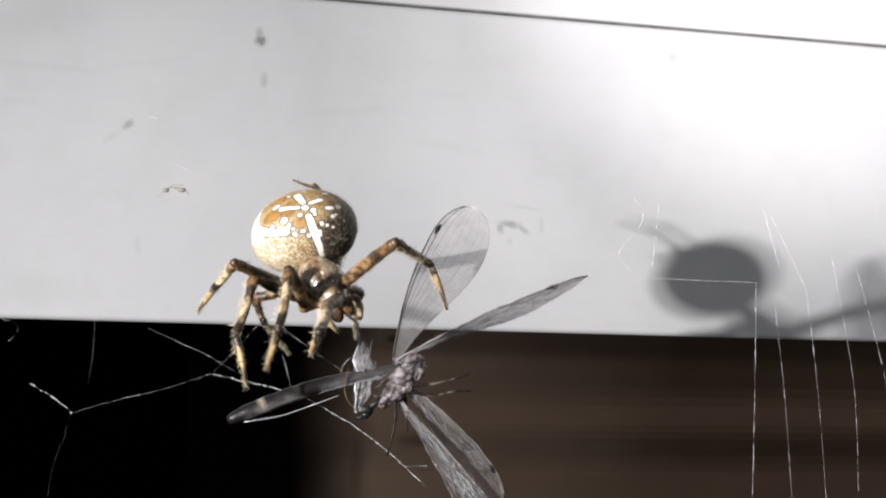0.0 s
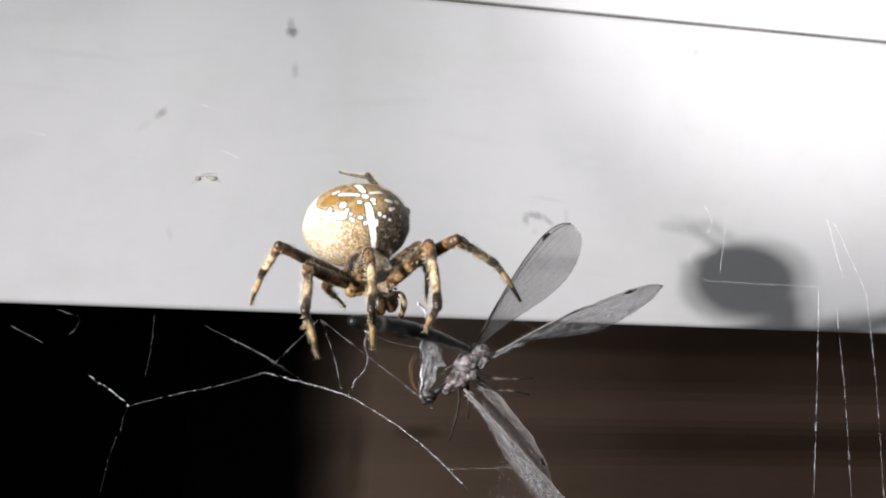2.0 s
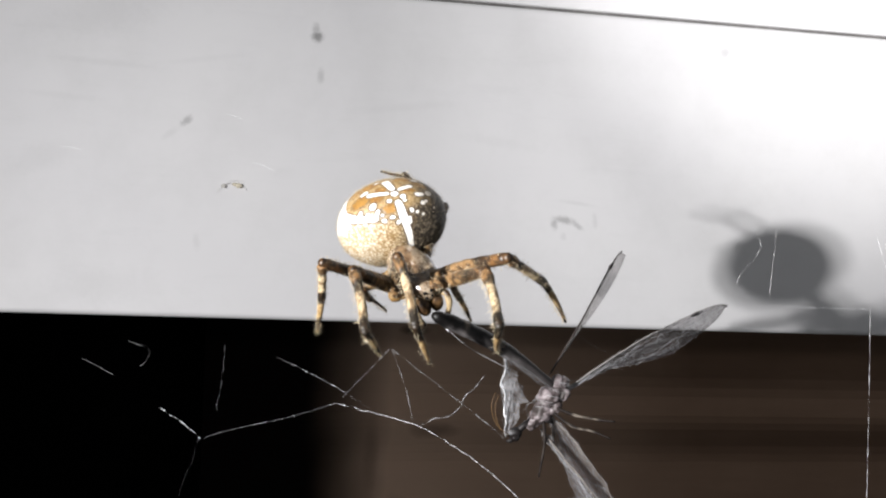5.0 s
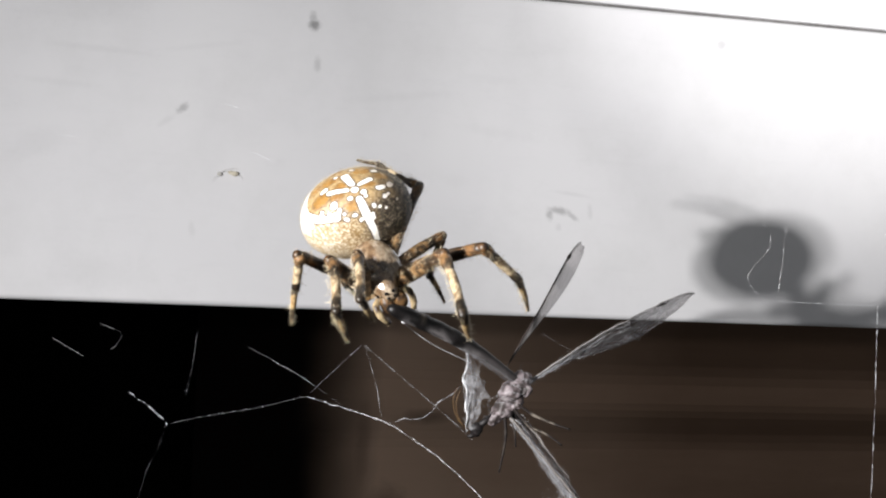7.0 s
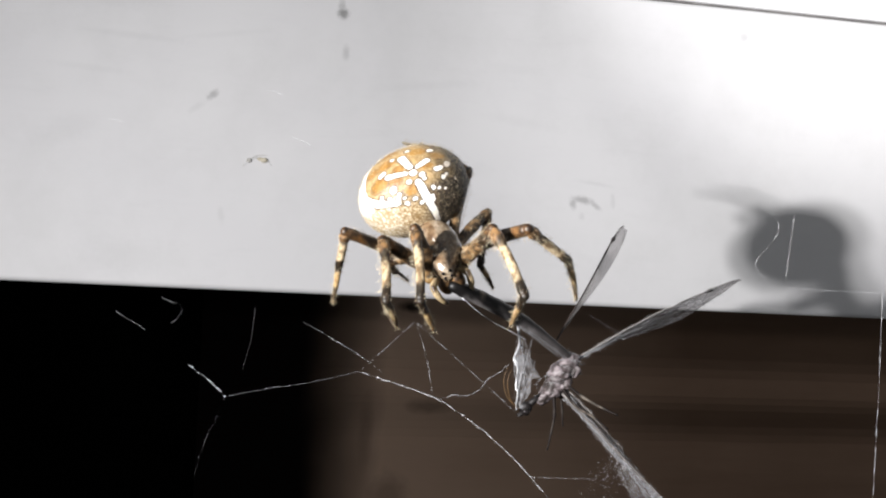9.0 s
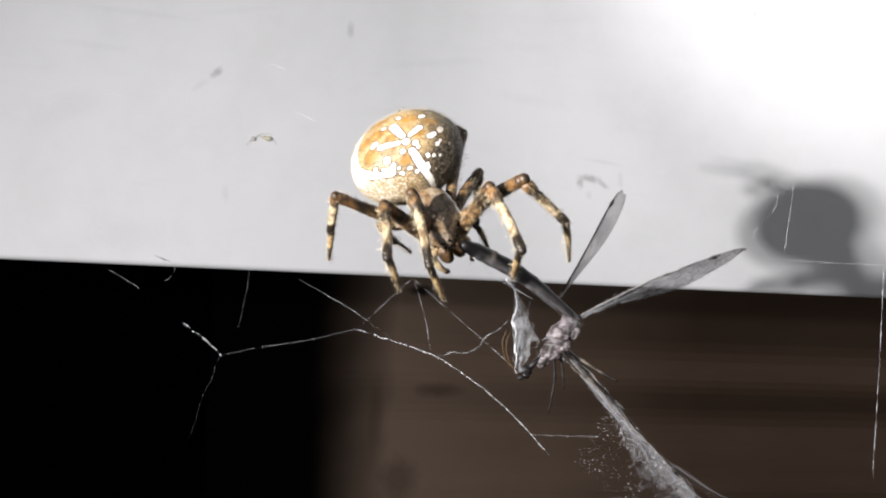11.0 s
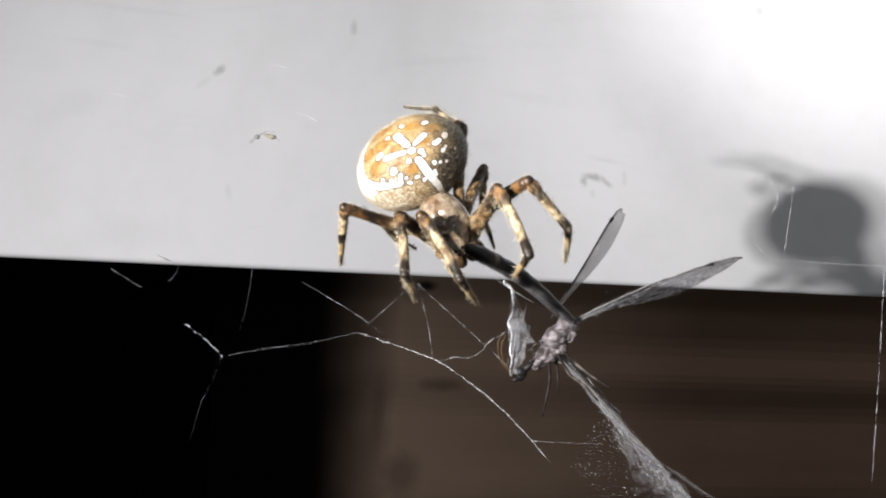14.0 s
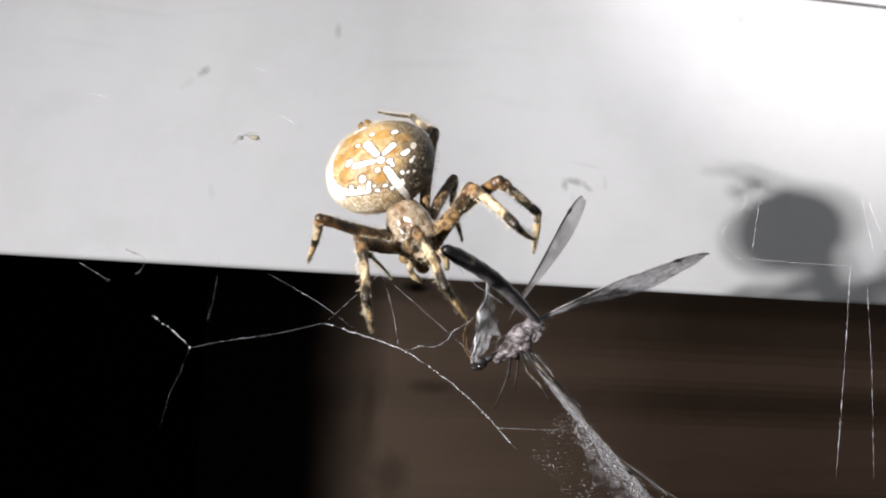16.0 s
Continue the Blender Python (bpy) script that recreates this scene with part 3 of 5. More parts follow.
# White marks on the back as rounded strokes: start and end (across and along in degrees, + to its right side and towards the head), radius at both ends.
CROSS = [
    (-9, 13, -9, 13, 3.9, 3.9), (-8, 4, -4, -14, 3.1, 4.2), (-15.5, 7, -27, 1, 2.4, 3.2), (-1.5, 10, 15, 4, 2.5, 3.5), (-10.5, 26, -11.5, 46, 3.3, 4.5),
    (-11.5, 46, -12, 90, 4.4, 2.4),
]
SHIELD_SPOTS = [
    (-2.2, 22, -2.2, 22, 2.7, 2.7), (-16.5, 19, -16.5, 20, 2.8, 2.8), (-17, 26, -17, 26, 1.9, 1.9), (-33, -19, -36, -20, 2.7, 2.7), (-31.5, 19, -37.5, 18, 2.6, 2.9),
    (-12, -26, -12, -28, 2.4, 2.4), (5, -20, 5, -20, 2.5, 2.5), (22, -4, 19, -5, 3.0, 3.0), (14.8, 22, 15.5, 24, 3.5, 3.5), (-22, 40, -22, 42, 2.2, 2.2),
    (-27, 45, -27, 45, 1.8, 1.8), (-17.5, 50, -17, 56, 2.1, 2.3), (-1, 44, -1, 44, 2.6, 2.6), (-5.5, 52, -5.5, 52, 2.6, 2.6), (8.4, 38, 8.4, 38, 1.9, 1.9),
    (11.6, 31, 16, 41, 2.0, 2.6), (-40, 31, -40, 31, 2.2, 2.2), (-36, 33, -36, 33, 2.8, 2.8), (-48, 13, -46, 15, 3.6, 3.6), (-50, 44, -50, 44, 1.8, 1.8), (-33, 50, -33, 50, 1.9, 1.9),
]
BAND = [
    (3, -53, -5, -52, 3.6, 3.6), (26, -50, 43, -33, 3.6, 4.6), (43, -33, 51, -10, 4.6, 5.6), (51, -10, 52, 12, 5.6, 6.0), (52, 12, 38, 30, 6.0, 4.8), (38, 30, 25, 37, 4.6, 3.6),
    (25, 37, 18, 41, 3.4, 2.8), (29, 25, 32, 31, 2.0, 3.0), (22, 31, 23, 36, 1.8, 2.6), (57, 18, 48, 36, 5.0, 4.0), (9, 45, 7, 46, 2.2, 2.2),
]
# orange-brown fields of the shield: across, along, half width, half length
FIELDS = [(27, 8, 11, 10), (10, 14, 8, 6), (-2, 32, 9, 6), (13, -17, 13, 7), (31, -20, 8, 8), (-22, -21, 12, 8), (3, 0, 6, 5), (-40, -6, 9, 9), (8, -38, 12, 7), (-24, 10, 7, 4)]


def bearing(across, along):
    a, b = np.radians(across), np.radians(along)
    return np.array((np.sin(a), np.cos(a) * np.sin(b), np.cos(a) * np.cos(b)))


def stroke_reach(d, strokes):
    """How far each bearing lies outside the nearest stroke, in degrees."""
    best = np.full(len(d), 99.0)
    for a0, l0, a1, l1, r0, r1 in strokes:
        p, q = bearing(a0, l0), bearing(a1, l1)
        v = q - p
        k = np.clip((d - p) @ v / max(v @ v, 1e-9), 0, 1)
        foot = p + k[:, None] * v
        foot /= np.linalg.norm(foot, axis=1)[:, None]
        best = np.minimum(best, np.degrees(np.linalg.norm(d - foot, axis=1)) - (r0 + (r1 - r0) * k))
    return best


def abdomen_colour(p, d, white, band):
    across, along = math.degrees(math.asin(max(-1, min(1, d[0])))), math.degrees(math.atan2(d[1], d[2]))
    w1 = noise.noise(p * 0.9)
    w2 = noise.noise(p * 2.4 + Vector((7, 3, 1)))
    w3 = noise.noise(p * 5.0 + Vector((1, 9, 4)))
    near = noise.voronoi(p * 3.1 + Vector((w2, w3, w2)) * 0.5)[0]
    mesh = step(0.03, 0.40, near[1] - near[0] + 0.25 * w3)
    # ground: tan net with cream meshes, painted-in shade darkens and greys its left side
    shaded = step(14, 44, -across + 0.36 * max(0, along - 14) + 6 * w2)
    # torchlight painted as paler meshes towards its right side
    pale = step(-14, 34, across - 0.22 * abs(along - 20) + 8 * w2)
    line = blend(blend((0.25, 0.155, 0.062), (0.44, 0.32, 0.175), pale), (0.022, 0.015, 0.009), shaded)
    cell = blend(blend((0.60, 0.48, 0.30), (0.90, 0.84, 0.72), pale), blend((0.115, 0.09, 0.06), (0.29, 0.25, 0.19), step(0.0, 0.35, w3)), shaded)
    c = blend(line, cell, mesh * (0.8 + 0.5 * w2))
    # overexposed right edge painted white
    c = blend(c, WHITE, 0.75 * step(46, 58, across + 5 * w2) * (1 - step(20, 62, along)))
    # tan shield with orange-brown fields
    front = 30 + 0.25 * max(0, -across) + 4 * w2
    inside = min(48 + 4 * w1 - across, 56 + across + 4 * w1, front - along, along + 75)
    c = blend(c, blend(blend((0.47, 0.335, 0.165), (0.33, 0.21, 0.085), step(-0.3, 0.4, w2 + 0.6 * w3)), line, 0.4 * (1 - mesh)), step(-3, 5, inside) * (1 - 0.7 * shaded))
    best = min(math.hypot((across - a) / wa, (along - b) / wb) for a, b, wa, wb in FIELDS) + 0.30 * w2 + 0.2 * w3
    field = 1 - step(0.88, 1.02, best)
    c = blend(c, (0.05, 0.026, 0.010), 0.75 * (1 - step(1.0, 1.25, best)) * (1 - field) * step(-8, 10, across))
    c = blend(c, blend((0.36, 0.19, 0.046), (0.25, 0.122, 0.028), step(-0.3, 0.4, w1 + 0.5 * w3)), field * (1 - 0.5 * shaded))
    # white marks with thin dark rims
    edge = min(white + 0.6 * w2 + 0.5 * w3, band + 1.0 * w2 + 0.9 * w3)
    # marks on the left side dulled to match the painted shade
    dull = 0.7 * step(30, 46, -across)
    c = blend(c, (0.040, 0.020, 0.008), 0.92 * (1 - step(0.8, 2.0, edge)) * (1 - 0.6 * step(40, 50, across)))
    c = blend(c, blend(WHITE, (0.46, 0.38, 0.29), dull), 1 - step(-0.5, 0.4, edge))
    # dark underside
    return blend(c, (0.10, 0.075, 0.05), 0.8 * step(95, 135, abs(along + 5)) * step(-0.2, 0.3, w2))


def tint_abdomen(ob):
    places = np.empty(len(ob.data.vertices) * 3, dtype=np.float32)
    ob.data.vertices.foreach_get("co", places)
    places = places.reshape(-1, 3) / MM
    d = (places - np.array(ABDOMEN_C)) / np.array(ABDOMEN_R)
    d /= np.linalg.norm(d, axis=1)[:, None]
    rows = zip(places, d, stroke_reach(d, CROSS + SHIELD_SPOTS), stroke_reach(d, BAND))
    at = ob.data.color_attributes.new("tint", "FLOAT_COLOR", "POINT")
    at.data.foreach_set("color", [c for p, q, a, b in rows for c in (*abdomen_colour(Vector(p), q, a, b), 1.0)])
    return ob


def build_abdomen(parent):
    bm = bmesh.new()
    nu, nv = 540, 320
    rows = []
    for j in range(nv + 1):
        th = math.pi * j / nv
        ring = []
        for i in range(nu):
            ph = 2 * math.pi * i / nu
            d = Vector((math.sin(th) * math.cos(ph), -math.cos(th), math.sin(th) * math.sin(ph)))
            k = 1.0
            shoulder = math.exp(-((d.y - 0.35) / 0.3) ** 2) * math.exp(-((abs(d.x) - 0.55) / 0.25) ** 2) * max(0, d.z)
            k += 0.05 * shoulder - 0.05 * max(0, -d.y - 0.6) + 0.012 * noise.noise(d * 4.0) + 0.006 * noise.noise(d * 14.0)
            ring.append(bm.verts.new(ABDOMEN_C + Vector((d.x * ABDOMEN_R.x, d.y * ABDOMEN_R.y, d.z * ABDOMEN_R.z)) * k))
            if j in (0, nv):
                break
        rows.append(ring)
    for j in range(nv):
        a, b = rows[j], rows[j + 1]
        for i in range(nu):
            q = (i + 1) % nu
            if len(a) == 1:
                bm.faces.new((a[0], b[q], b[i]))
            elif len(b) == 1:
                bm.faces.new((a[i], a[q], b[0]))
            else:
                bm.faces.new((a[i], a[q], b[q], b[i]))
    bmesh.ops.recalc_face_normals(bm, faces=bm.faces[:])
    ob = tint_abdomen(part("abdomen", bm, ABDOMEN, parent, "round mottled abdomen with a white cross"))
    rnd = random.Random(5)
    bm = bmesh.new()
    for _ in range(4200):
        d = Vector((rnd.gauss(0, 1), rnd.gauss(0, 1), rnd.gauss(0, 1))).normalized()
        p = ABDOMEN_C + Vector((d.x * ABDOMEN_R.x, d.y * ABDOMEN_R.y, d.z * ABDOMEN_R.z)) * 0.99
        spike(bm, p, d + Vector((rnd.gauss(0, .35), -0.5 + rnd.gauss(0, .35), rnd.gauss(0, .35))), rnd.uniform(0.20, 0.50), 0.011)
    tagged(part("hairs", bm, HAIR, ob, "short pale hairs"), kind="stuff")
    bm = bmesh.new()
    for x in (-0.45, 0.45):
        tube(bm, [(x, -9.6, -1.6), (x * 0.8, -10.6, -2.3), (x * 0.6, -11.1, -2.7)], [0.5, 0.38, 0.15], 8)
    tint(part("spinneret", bm, LEG, ob, "brown spinnerets"), lambda p: BROWN)
    return ob


def carapace_colour(p):
    w, w2 = noise.noise(p * 2.2), noise.noise(p * 6.0)
    c = blend((0.120, 0.066, 0.032), (0.260, 0.168, 0.092), step(-0.4, 0.5, w + 0.4 * w2))
    # grey down on the hind slopes and between the eyes, dark pits in the middle
    down = step(0.15, 0.9, p.z) * step(0.2, 1.0, abs(p.x) + 0.4 * w) * (1 - step(4.2, 5.0, p.y))
    c = blend(c, (0.42, 0.345, 0.25), 0.85 * max(down, (1 - step(0.3, 0.9, abs(p.x))) * step(4.3, 5.2, p.y)) * step(-0.5, 0.2, w2))
    c = blend(c, (0.022, 0.012, 0.007), 0.85 * math.exp(-((abs(p.x) - 0.55) / 0.48) ** 2 - ((p.y - 3.2) / 0.95) ** 2))
    return blend(c, (0.03, 0.017, 0.009), 0.6 * step(0.95, 1.6, abs(p.x)) * step(-0.2, 0.25, noise.noise(p * 1.4 + Vector((4, 4, 4)))))


def build_carapace(parent):
    bm = bmesh.new()
    for v in ball(bm, (0, 2.45, 0.05), (2.3, 3.65, 1.55), 64, 48):
        y = v.co.y
        if y > 3.2:
            k = step(3.2, 5.4, y)
            v.co.x *= 1 - 0.32 * k
            v.co.z += 0.40 * k
        # groove between head and thorax, and furrows that run out to the legs
        neck = math.exp(-((y - 3.55 + 0.45 * abs(v.co.x)) / 0.24) ** 2)
        ray = 0.5 + 0.5 * math.cos(8.0 * math.atan2(v.co.x, y - 2.4))
        if v.co.z > 0:
            v.co.z -= 0.20 * neck + 0.10 * ray * step(0.5, 1.3, abs(v.co.x)) + 0.35 * math.exp(-((v.co.x / 0.35) ** 2) - ((y - 2.3) / 0.7) ** 2)
        v.co.z += 0.06 * noise.noise(v.co * 1.7) + 0.03 * noise.noise(v.co * 5.0)
    ob = tint(part("carapace", bm, SHELL, parent, "glossy brown head shield with grey down"), carapace_colour)
    for x, y, z, r in ((-0.36, 5.75, 1.28, 0.17), (0.36, 5.75, 1.28, 0.17), (-0.32, 6.02, 0.75, 0.16), (0.32, 6.02, 0.75, 0.16), (-1.15, 5.45, 0.85, 0.13), (1.15, 5.45, 0.85, 0.13)):
        bm = bmesh.new()
        ball(bm, (x, y - 0.05, z), (r, r, r), 10, 8)
        part("eye", bm, EYE, ob, "small black eye")
    for s in (-1, 1):
        bm = bmesh.new()
        tube(bm, smooth_line([(s * .55, 5.2, 0.1), (s * .66, 5.9, -0.4), (s * .62, 6.1, -1.1), (s * .5, 6.0, -1.8)], 12), [0.5, 0.56, 0.62, 0.66, 0.68, 0.68, 0.66, 0.62, 0.56, 0.48, 0.38, 0.24], 16)
        tint(part("chelicera", bm, LEG, ob, "brown jaw"), lambda p: blend((0.20, 0.11, 0.045), (0.035, 0.018, 0.009), step(-0.3, 0.3, noise.noise(p * 2.4)) + step(-1.2, -2.0, p.z)))
        bm = bmesh.new()
        tube(bm, smooth_line([(s * 1.2, 5.0, -0.6), (s * 1.75, 5.9, 0.0), (s * 1.7, 6.7, -0.6), (s * 1.4, 7.0, -1.6), (s * 1.15, 6.9, -2.3)], 16), [0.30, 0.33, 0.35, 0.36, 0.34, 0.30, 0.33, 0.34, 0.31, 0.27, 0.26, 0.28, 0.27, 0.23, 0.17, 0.08], 12)
        rnd = random.Random(70 + s)
        for q in smooth_line([(s * 1.75, 5.9, 0.0), (s * 1.7, 6.7, -0.6), (s * 1.4, 7.0, -1.6), (s * 1.15, 6.9, -2.3)], 70):
            spike(bm, q, (rnd.gauss(0, 1), rnd.gauss(0.3, 1), rnd.gauss(0, 1)), rnd.uniform(0.4, 0.75), 0.018)
        tint(part("pedipalp", bm, LEG, ob, "banded feeler beside the jaws"), lambda p: blend((0.50, 0.38, 0.22), (0.05, 0.026, 0.012), step(0.1, 0.5, math.sin(p.z * 3.2 + p.y))))
    rnd = random.Random(9)
    bm = bmesh.new()
    for _ in range(620):
        d = Vector((rnd.gauss(0, 1), rnd.gauss(0.1, 1), abs(rnd.gauss(0, 0.8)))).normalized()
        p = Vector((0, 2.9, 0)) + Vector((d.x * 2.1, d.y * 2.9, d.z * 1.45))
        spike(bm, p, d * 0.7 + Vector((-0.4 * d.x, 0.9, 0.15)), rnd.uniform(0.3, 0.65), 0.015)
    tagged(part("hairs", bm, HAIR, ob, "short pale hairs"), kind="stuff")
    bm = bmesh.new()
    ball(bm, (0, 3.0, -0.9), (1.7, 2.1, 0.7), 16, 10)
    tint(part("sternum", bm, LEG, parent, "dark underside plate"), lambda p: BROWN)
    return ob


def segment(name, length, r0, r1, r2, bands, seed, parent):
    """One leg segment along +Z: thick at r0, middle r1, end r2, with dark bands and bristles."""
    rnd = random.Random(seed)
    bm = bmesh.new()
    n = 24
    pts = [Vector((0.025 * length * math.sin(math.pi * i / n), 0, length * i / n)) for i in range(n + 1)]
    rad = []
    for i in range(n + 1):
        s = i / n
        r = r0 + (r1 - r0) * min(1, s * 2) if s < .5 else r1 + (r2 - r1) * (s - .5) * 2
        r *= 1 + 0.16 * math.exp(-((s - 0.93) / 0.05) ** 2) - 0.22 * math.exp(-((s - 0.0) / 0.04) ** 2) + 0.05 * rnd.uniform(-1, 1)
        if name == "tibia":
            r *= 1 + 0.22 * math.exp(-((s - 0.13) / 0.09) ** 2) - 0.20 * math.exp(-((s - 0.29) / 0.035) ** 2)
        rad.append(r)
    tube(bm, pts, rad, 14)
    ball(bm, pts[-1], (r2 * 1.06,) * 3, 12, 9)

    pale = {"femur": (0.31, 0.185, 0.082), "tibia": (0.67, 0.53, 0.34), "metatarsus": (0.54, 0.37, 0.18)}[name]

    def colour(p):
        s = p.z / length + 0.07 * noise.noise(p * 2.5)
        w = noise.noise(p * 3.0 + Vector((seed, 0, 0)))
        w2 = noise.noise(p * 2.3 + Vector((0, seed, 3)))
        c = blend(pale, (0.17, 0.092, 0.034), 0.85 * step(0.04, 0.30, w))
        if name == "tibia":
            # the knee: a short orange-brown piece with dark flecks
            c = blend(c, blend((0.25, 0.118, 0.034), (0.035, 0.018, 0.008), step(-0.12, 0.18, w)), 0.9 * (1 - step(0.20, 0.30, s)))
            c = blend(c, (0.13, 0.07, 0.028), 0.75 * step(0.02, 0.25, w2) * step(0.3, 0.4, s))
        if name == "metatarsus":
            c = blend(c, (0.27, 0.165, 0.075), 0.6 * step(0.45, 0.6, s))
        if name == "femur":
            c = blend(c, (0.17, 0.078, 0.024), 0.8 * step(0.55, 0.7, s + 0.2 * w2))
            c = blend(c, (0.026, 0.014, 0.008), 0.93 * step(-0.10, 0.10, w2))
        for a, b, depth in bands:
            c = blend(c, blend((0.010, 0.007, 0.005), (0.040, 0.022, 0.010), step(0, 0.5, w)), depth * step(a - 0.05, a + 0.02, s) * (1 - step(b - 0.02, b + 0.05, s)))
        return c
    ob = tint(part(name, bm, LEG, parent), colour)
    bm = bmesh.new()
    for _ in range(int(length * (44 if name == "femur" else 52))):
        s, a = rnd.random(), rnd.uniform(0, 6.28)
        k = min(n, int(s * n))
        d = Vector((math.cos(a), math.sin(a), 0))
        big = rnd.random() < 0.10
        spike(bm, Vector((0, 0, s * length)) + d * rad[k] * 0.9, d + Vector((0, 0, 0.45 if big else 0.9)), rnd.uniform(0.45, 0.75) if big else rnd.uniform(0.2, 0.45), 0.026 if big else 0.013)
    # bristles are joined to the skin of the segment
    bm2 = bmesh.new()
    bm2.from_mesh(ob.data)
    lay = bm2.verts.layers.float_color["tint"]
    old = len(bm2.verts)
    for v in bm.verts:
        v.co *= MM
    me = bpy.data.meshes.new("bristle")
    bm.to_mesh(me)
    bm.free()
    bm2.from_mesh(me)
    bm2.verts.ensure_lookup_table()
    for v in bm2.verts[old:]:
        v[lay] = (0.78, 0.66, 0.46, 1)
    bm2.to_mesh(ob.data)
    bm2.free()
    bpy.data.meshes.remove(me)
    ob.data.shade_smooth()
    return ob


def hip_of(key):
    i = int(key[1]) - 1
    return Vector((1.7 if key in RIGHT_SIDE else -1.7, 4.4 - i * 0.95, -0.7))


# dark bands along each pair's legs: start, end, depth
TIBIA_BANDS = {"1": [(0.20, 0.27, 0.9), (0.80, 1.1, 0.98)], "2": [(0.20, 0.38, 0.95), (0.80, 1.1, 0.98)], "3": [(0.22, 0.28, 0.8), (0.76, 1.1, 0.98)], "4": [(0.15, 0.45, 0.8), (0.7, 1.1, 0.95)]}
FOOT_BANDS = {"1": [(-0.1, 0.30, 0.98), (0.66, 0.74, 0.4), (0.90, 1.1, 0.9)], "2": [(-0.1, 0.22, 0.97), (0.60, 0.84, 0.8), (0.93, 1.1, 1.0)], "3": [(-0.1, 0.10, 0.95), (0.52, 0.86, 0.85), (0.95, 1.1, 0.7)], "4": [(-0.1, 1.1, 0.9)]}


def build_spider():
    root = tagged(new("garden_spider"), "orange-brown garden spider with a white cross, hanging in its web", "spider")
    build_abdomen(root)
    head = build_carapace(root)
    bm = bmesh.new()
    tube(bm, [(0, 0.9, -0.1), (0, -0.1, 0.1), (0, -0.7, 0.3), (0, -1.3, 0.6)], [1.1, 0.8, 0.7, 1.0], 16)
    tint(part("waist", bm, LEG, root, "narrow grey-brown waist"), lambda p: blend((0.10, 0.062, 0.040), (0.21, 0.15, 0.105), step(-0.3, 0.3, noise.noise(p * 3.0))))
    legs = {}
    for k, (key, lengths) in enumerate(SEGMENTS.items()):
        thick = 0.92 if key[1] in "12" else 0.82
        bm = bmesh.new()
        out = 1 if key in RIGHT_SIDE else -1
        ball(bm, (0, 0, 0), (0.80 * thick, 0.72 * thick, 0.72 * thick), 18, 12)
        ball(bm, (-out * 0.6, 0, 0.0), (0.85, 0.6, 0.6), 14, 10)
        leg = tint(part("leg", bm, LEG, root, "banded cream and dark brown bristly leg"), lambda p: blend(BROWN, TAN, step(-0.3, 0.3, noise.noise(p * 3))))
        leg.location = hip_of(key) * MM
        femur = segment("femur", lengths[0], 0.62 * thick, 0.74 * thick, 0.54 * thick, [(0.66, 0.80, 0.9), (0.95, 1.1, 0.5)], 10 + k, leg)
        tibia = segment("tibia", lengths[1], 0.52 * thick, 0.46 * thick, 0.42 * thick, TIBIA_BANDS[key[1]], 30 + k, leg)
        slim = 0.68 if key[1] == "4" else 1.0
        foot = segment("metatarsus", lengths[2], 0.38 * thick * slim, 0.30 * thick * slim, 0.14 * thick, FOOT_BANDS[key[1]], 50 + k, leg)
        legs[key] = (femur, tibia, foot)
    return root, legs, head


# ---- lacewing ----
def wing_edge(s, length, width, stem=-0.12):
    """Leading and trailing edge of a wing at s along its length."""
    fore = 0.16 * width * math.sin(math.pi * min(1, s * 1.05)) + 0.04 * width
    chord = width * (0.07 + 0.93 * step(stem, 0.70, s)) * (1 - 0.10 * step(0.7, 1.0, s))
    round_off = math.sqrt(max(0.0, 1 - max(0, (s - 0.74) / 0.26) ** 2.3))
    mid = fore - 0.45 * chord
    return mid + (fore - mid) * round_off, mid + (fore - chord - mid) * round_off


